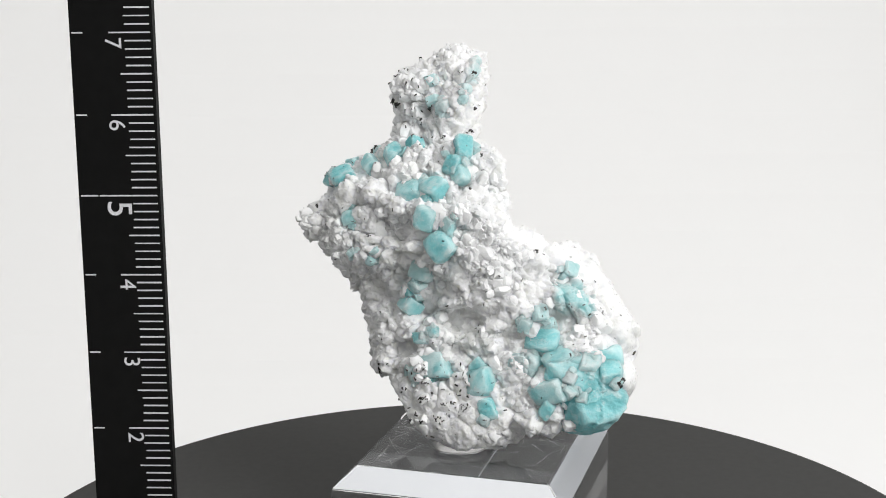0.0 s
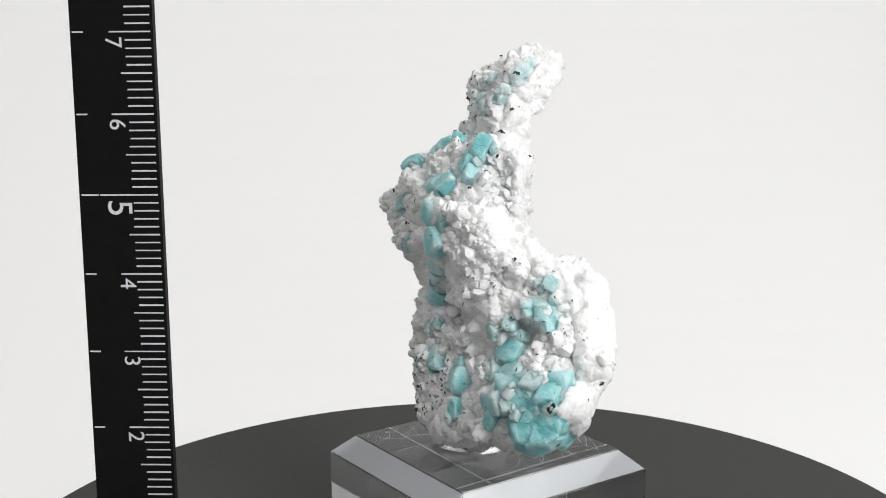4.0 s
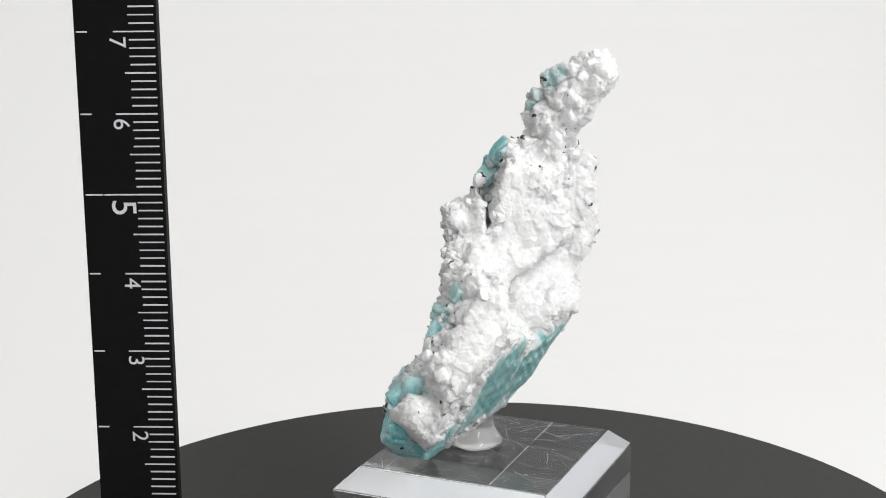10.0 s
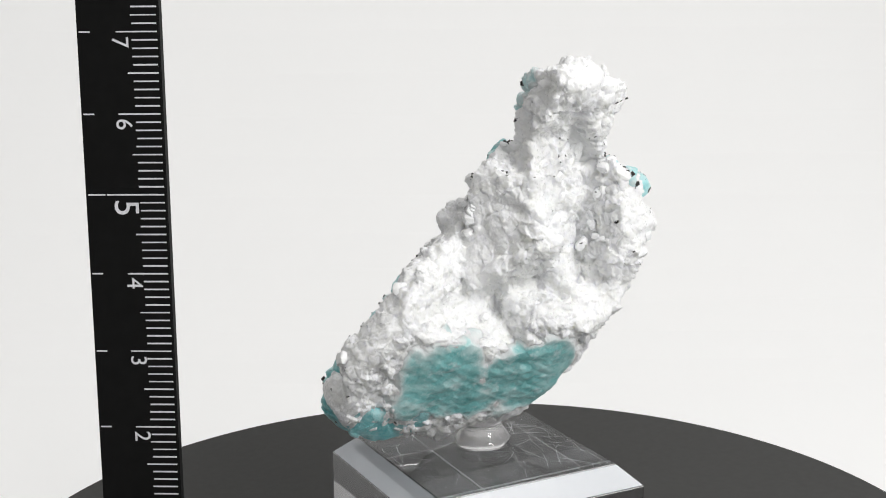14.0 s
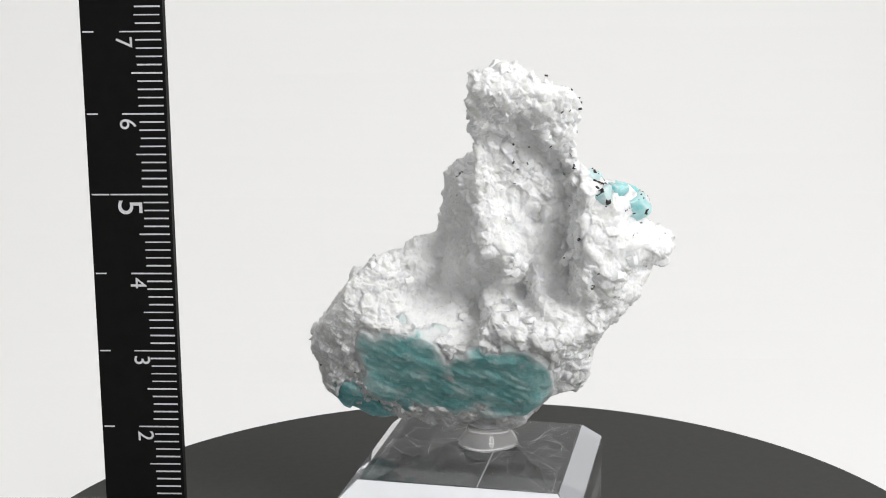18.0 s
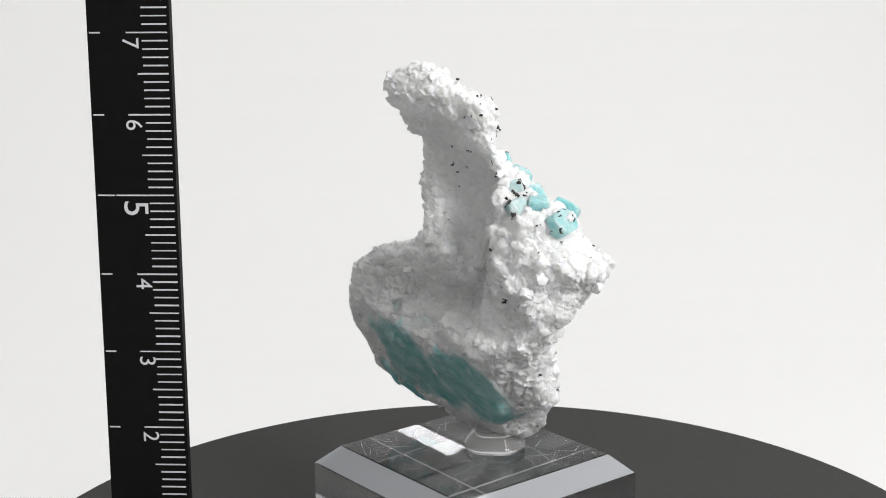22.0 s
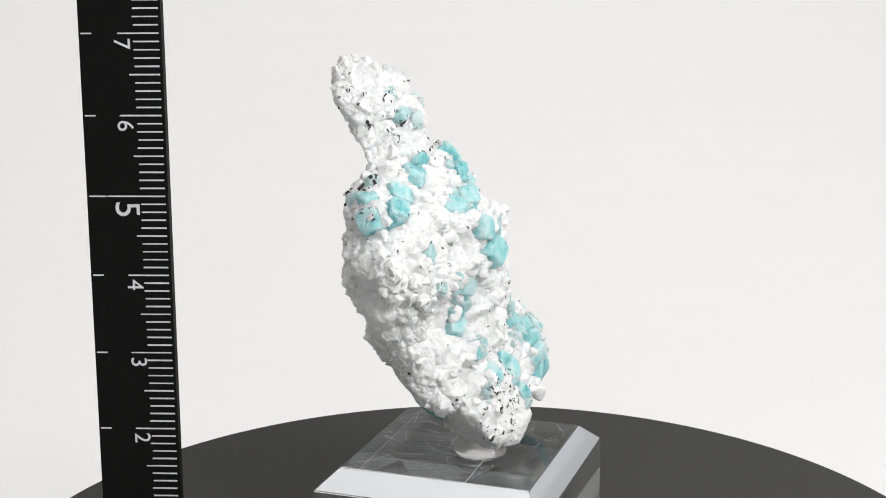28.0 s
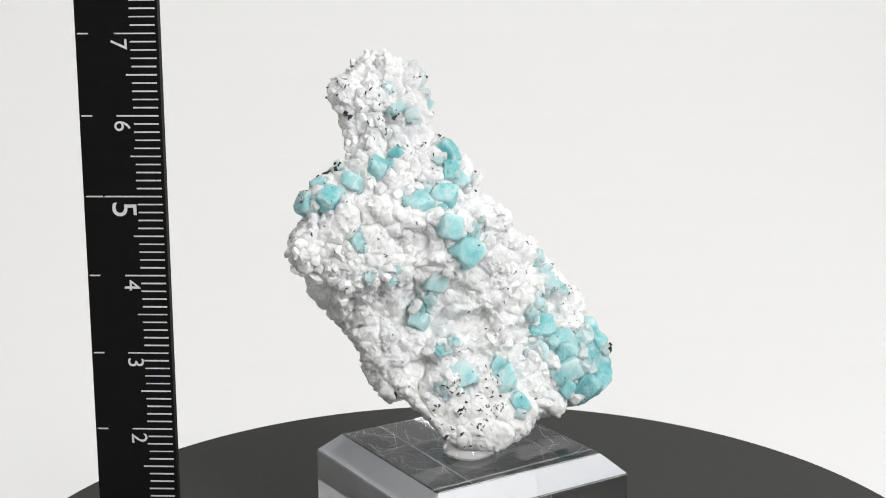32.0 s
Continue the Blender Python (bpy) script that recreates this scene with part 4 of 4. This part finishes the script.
crystal(-0.32, 0.82, 6.42, -0.31, -0.94, 0.16, 0.23, 0.19, True, 14)
crystal(-0.54, 0.87, 6.57, -0.41, -0.88, 0.23, 0.21, 0.16, True, 27)
crystal(-0.67, 0.03, 4.23, -0.45, -0.86, -0.25, 0.37, 0.32, True, -19)
crystal(-1.37, 0.22, 4.39, -0.50, -0.86, -0.14, 0.15, 0.22, True, 31)
crystal(0.74, -0.44, 3.63, -0.05, -1.00, 0.01, 0.18, 0.16, True, -18)
crystal(0.93, -0.44, 3.75, 0.04, -0.96, 0.27, 0.22, 0.22, True, -10)


# small pale ones, in ones and twos among the larger
crystal(-0.53, 1.06, 6.79, -0.23, -0.82, 0.52, 0.20, 0.18, True, 22)
crystal(-0.07, 0.75, 6.54, 0.11, -0.99, 0.11, 0.15, 0.14, True, -21)
crystal(0.02, 0.82, 6.76, 0.38, -0.89, 0.24, 0.16, 0.14, True, -10)
crystal(-1.60, 0.36, 4.44, -0.32, -0.92, 0.22, 0.16, 0.14, True, -33)
crystal(-0.85, 0.64, 5.78, -0.15, -0.79, 0.60, 0.18, 0.16, True, 6)
crystal(0.00, 0.45, 5.74, 0.24, -0.96, 0.11, 0.16, 0.14, True, 0)
crystal(-0.66, -0.11, 3.35, -0.19, -0.95, 0.26, 0.17, 0.15, True, -18)
crystal(-0.71, -0.13, 2.93, -0.17, -0.98, 0.11, 0.18, 0.16, True, 20)
crystal(1.37, -0.06, 4.30, 0.38, -0.85, 0.35, 0.22, 0.20, True, -24)
crystal(0.75, -0.44, 3.67, 0.02, -0.99, 0.14, 0.17, 0.15, True, 7)
crystal(0.67, -0.49, 3.13, -0.15, -0.89, 0.42, 0.19, 0.17, True, 3)
crystal(0.84, -0.47, 3.27, -0.16, -0.88, 0.44, 0.17, 0.15, True, 4)
crystal(1.07, -0.50, 3.36, -0.14, -0.87, 0.46, 0.20, 0.18, True, -26)
crystal(1.57, -0.74, 3.21, -0.07, -0.90, 0.44, 0.22, 0.20, True, 22)
TREE = surface_tree("amazonite")
for place, size, turn in (((1.48, -0.93, 2.77), 0.17, -3), ((1.30, -0.95, 2.85), 0.20, 35), ((1.32, -0.90, 3.02), 0.18, -20)):
    crystal(*place, -0.03, -0.88, 0.48, size, 0.9 * size, True, turn)
TREE = surface_tree("matrix")


# those on the edge, seen from behind too
crystal(-1.30, 1.26, 5.72, -0.40, 0.30, 0.85, 0.24, 0.20, True, 10)
crystal(-1.44, 1.46, 5.50, -0.40, 0.80, 0.40, 0.27, 0.27, True, 30)
crystal(-1.62, 1.32, 5.57, -0.45, 0.40, 0.80, 0.25, 0.23, False, -15)
crystal(-1.92, 1.24, 5.38, -0.85, 0.50, 0.20, 0.30, 0.30, False, 20)
crystal(-0.83, 0.76, 6.12, -0.60, -0.70, 0.30, 0.22, 0.18, False, 40)


def needles():
    """Dark mineral flecks: larger ones picked out, and a peppering of fine ones."""
    rng = random.Random(9)

    def fleck(bm, at, way, length, wide):
        way = Vector(way).normalized()
        m = Matrix.Translation(at) @ way.to_track_quat("Z", "Y").to_matrix().to_4x4() @ pose(0, 0, 0, 0, 0, rng.uniform(0, 180))
        made = bmesh.ops.create_cube(bm, size=1, matrix=m @ Matrix.Diagonal((length, wide, wide * 0.8, 1)))
        for v in made["verts"]:
            v.co += Vector([rng.uniform(-0.2, 0.2) * wide for _ in range(3)])

    tree = surface_tree()
    for x, y, z, size in SPOTS:
        hit, way, _, _ = tree.find_nearest(Vector((x, y, z)) * CM - Vector((0, 0, BASE_Z)))
        if (hit - (Vector((x, y, z)) * CM - Vector((0, 0, BASE_Z)))).length > 0.002:
            continue
        bm = bmesh.new()
        for _ in range(3):
            off = Vector([rng.gauss(0, size * 0.4) for _ in range(3)]) * CM
            h2, w2, _, _ = tree.find_nearest(hit + off)
            fleck(bm, h2 - w2 * 0.25 * size * CM, w2, rng.uniform(0.8, 1.6) * size * CM, rng.uniform(0.35, 0.75) * size * CM)
        part("dark_crystal", bm, SCHORL, MINERAL, "small black crystal cluster")
    bm = bmesh.new()
    for at, spread, count, size in PEPPER:
        for _ in range(count):
            q = Vector([a + rng.gauss(0, s) for a, s in zip(at, spread)]) * CM - Vector((0, 0, BASE_Z))
            hit, way, _, gap = tree.find_nearest(q)
            fleck(bm, hit - way * 0.12 * size * CM, way, rng.uniform(0.6, 1.3) * size * CM, rng.uniform(0.2, 0.42) * size * CM)
    tagged(part("fleck_dusting", bm, SCHORL, MINERAL, "peppering of tiny black flecks"), kind="stuff")


SPOTS = []
for spot in (
    (-0.90, 1.53, 6.91, 0.04),
    (-0.98, 1.59, 6.84, 0.04),
    (-0.11, 0.94, 6.89, 0.04),
    (0.07, 0.87, 6.92, 0.04),
    (0.17, 0.94, 6.91, 0.04),
    (0.15, 0.81, 6.43, 0.04),
    (-0.63, 0.94, 6.39, 0.07),
    (0.10, 0.69, 6.18, 0.04),
    (-0.51, 0.69, 6.08, 0.04),
    (0.21, 0.29, 5.86, 0.04),
    (0.20, 0.15, 5.68, 0.04),
    (0.04, -0.02, 5.45, 0.04),
    (-1.41, 1.25, 5.80, 0.08),
    (-1.67, 1.06, 5.55, 0.04),
    (-1.89, 0.64, 4.96, 0.04),
    (-2.16, 0.82, 5.04, 0.04),
    (1.30, -0.39, 3.85, 0.04),
    (0.90, -0.20, 4.59, 0.04),
    (-1.03, 1.28, 6.43, 0.09),
    (-0.67, 0.90, 6.23, 0.04),
    (-0.37, 0.54, 6.04, 0.04),
    (-1.94, 1.16, 5.49, 0.04),
    (-1.69, 1.24, 5.56, 0.04),
    (-1.50, 1.30, 5.68, 0.04),
):
    SPOTS.append(spot)
for spot in (
    (-1.09, 1.46, 5.92, 0.04),
    (1.04, -0.39, 3.84, 0.04),
    (-1.28, 0.27, 2.83, 0.07),
    (-1.38, 1.41, 5.69, 0.09),
    (-1.45, 1.49, 5.53, 0.04),
    (-1.87, 1.35, 5.47, 0.04),
    (-1.91, 1.29, 5.37, 0.04),
    (-1.88, 1.30, 5.28, 0.04),
    (-1.95, 1.23, 5.16, 0.04),
    (-0.57, 1.11, 6.94, 0.04),
    (-1.29, 1.47, 4.40, 0.04),
    (-0.93, 1.58, 5.00, 0.04),
    (-0.08, 0.55, 6.14, 0.04),
    (0.03, 0.63, 6.19, 0.04),
    (0.28, 0.20, 5.66, 0.04),
    (0.33, 0.98, 5.89, 0.04),
    (1.99, -0.87, 2.95, 0.08),
    (1.78, -0.31, 3.76, 0.04),
    (2.26, -0.16, 3.11, 0.04),
    (-0.86, 1.45, 4.53, 0.04),
    (1.95, -0.68, 2.41, 0.04),
    (-1.39, 0.29, 4.74, 0.04),
    (-1.39, 0.81, 3.28, 0.04),
):
    SPOTS.append(spot)
for spot in ((-1.46, 1.52, 5.62, 0.09), (-1.44, 1.58, 5.45, 0.06), (-1.98, 1.34, 5.50, 0.04), (-2.04, 1.18, 5.42, 0.05),
             (-1.98, 1.34, 5.30, 0.05), (-2.02, 1.24, 5.36, 0.04), (-1.76, 1.50, 5.32, 0.04), (-1.32, 1.50, 4.37, 0.04)):
    SPOTS.append(spot)
PEPPER = [
    ((-0.25, -0.45, 2.45), (0.45, 0.15, 0.28), 210, 0.044),
    ((-0.9, 1.1, 6.6), (0.3, 0.4, 0.4), 40, 0.045),
    ((-0.4, 0.7, 6.1), (0.5, 0.4, 0.5), 45, 0.04),
    ((1.6, -0.4, 3.6), (0.4, 0.4, 0.4), 45, 0.03),
    ((-1.8, 0.8, 5.0), (0.4, 0.5, 0.5), 50, 0.035),
    ((0.2, -0.2, 3.6), (0.9, 0.3, 0.7), 60, 0.04),
    ((1.7, -0.3, 3.3), (0.3, 0.25, 0.4), 40, 0.045),
]

needles()


def motions():
    turning = [(t, SPIN * t) for t in range(33)]
    for thing in (TURNTABLE, STAND, PUTTY, MINERAL):
        z = thing.location.z
        walk(thing, [(t, pose(0, 0, z, 0, 0, a)) for t, a in turning])


motions()
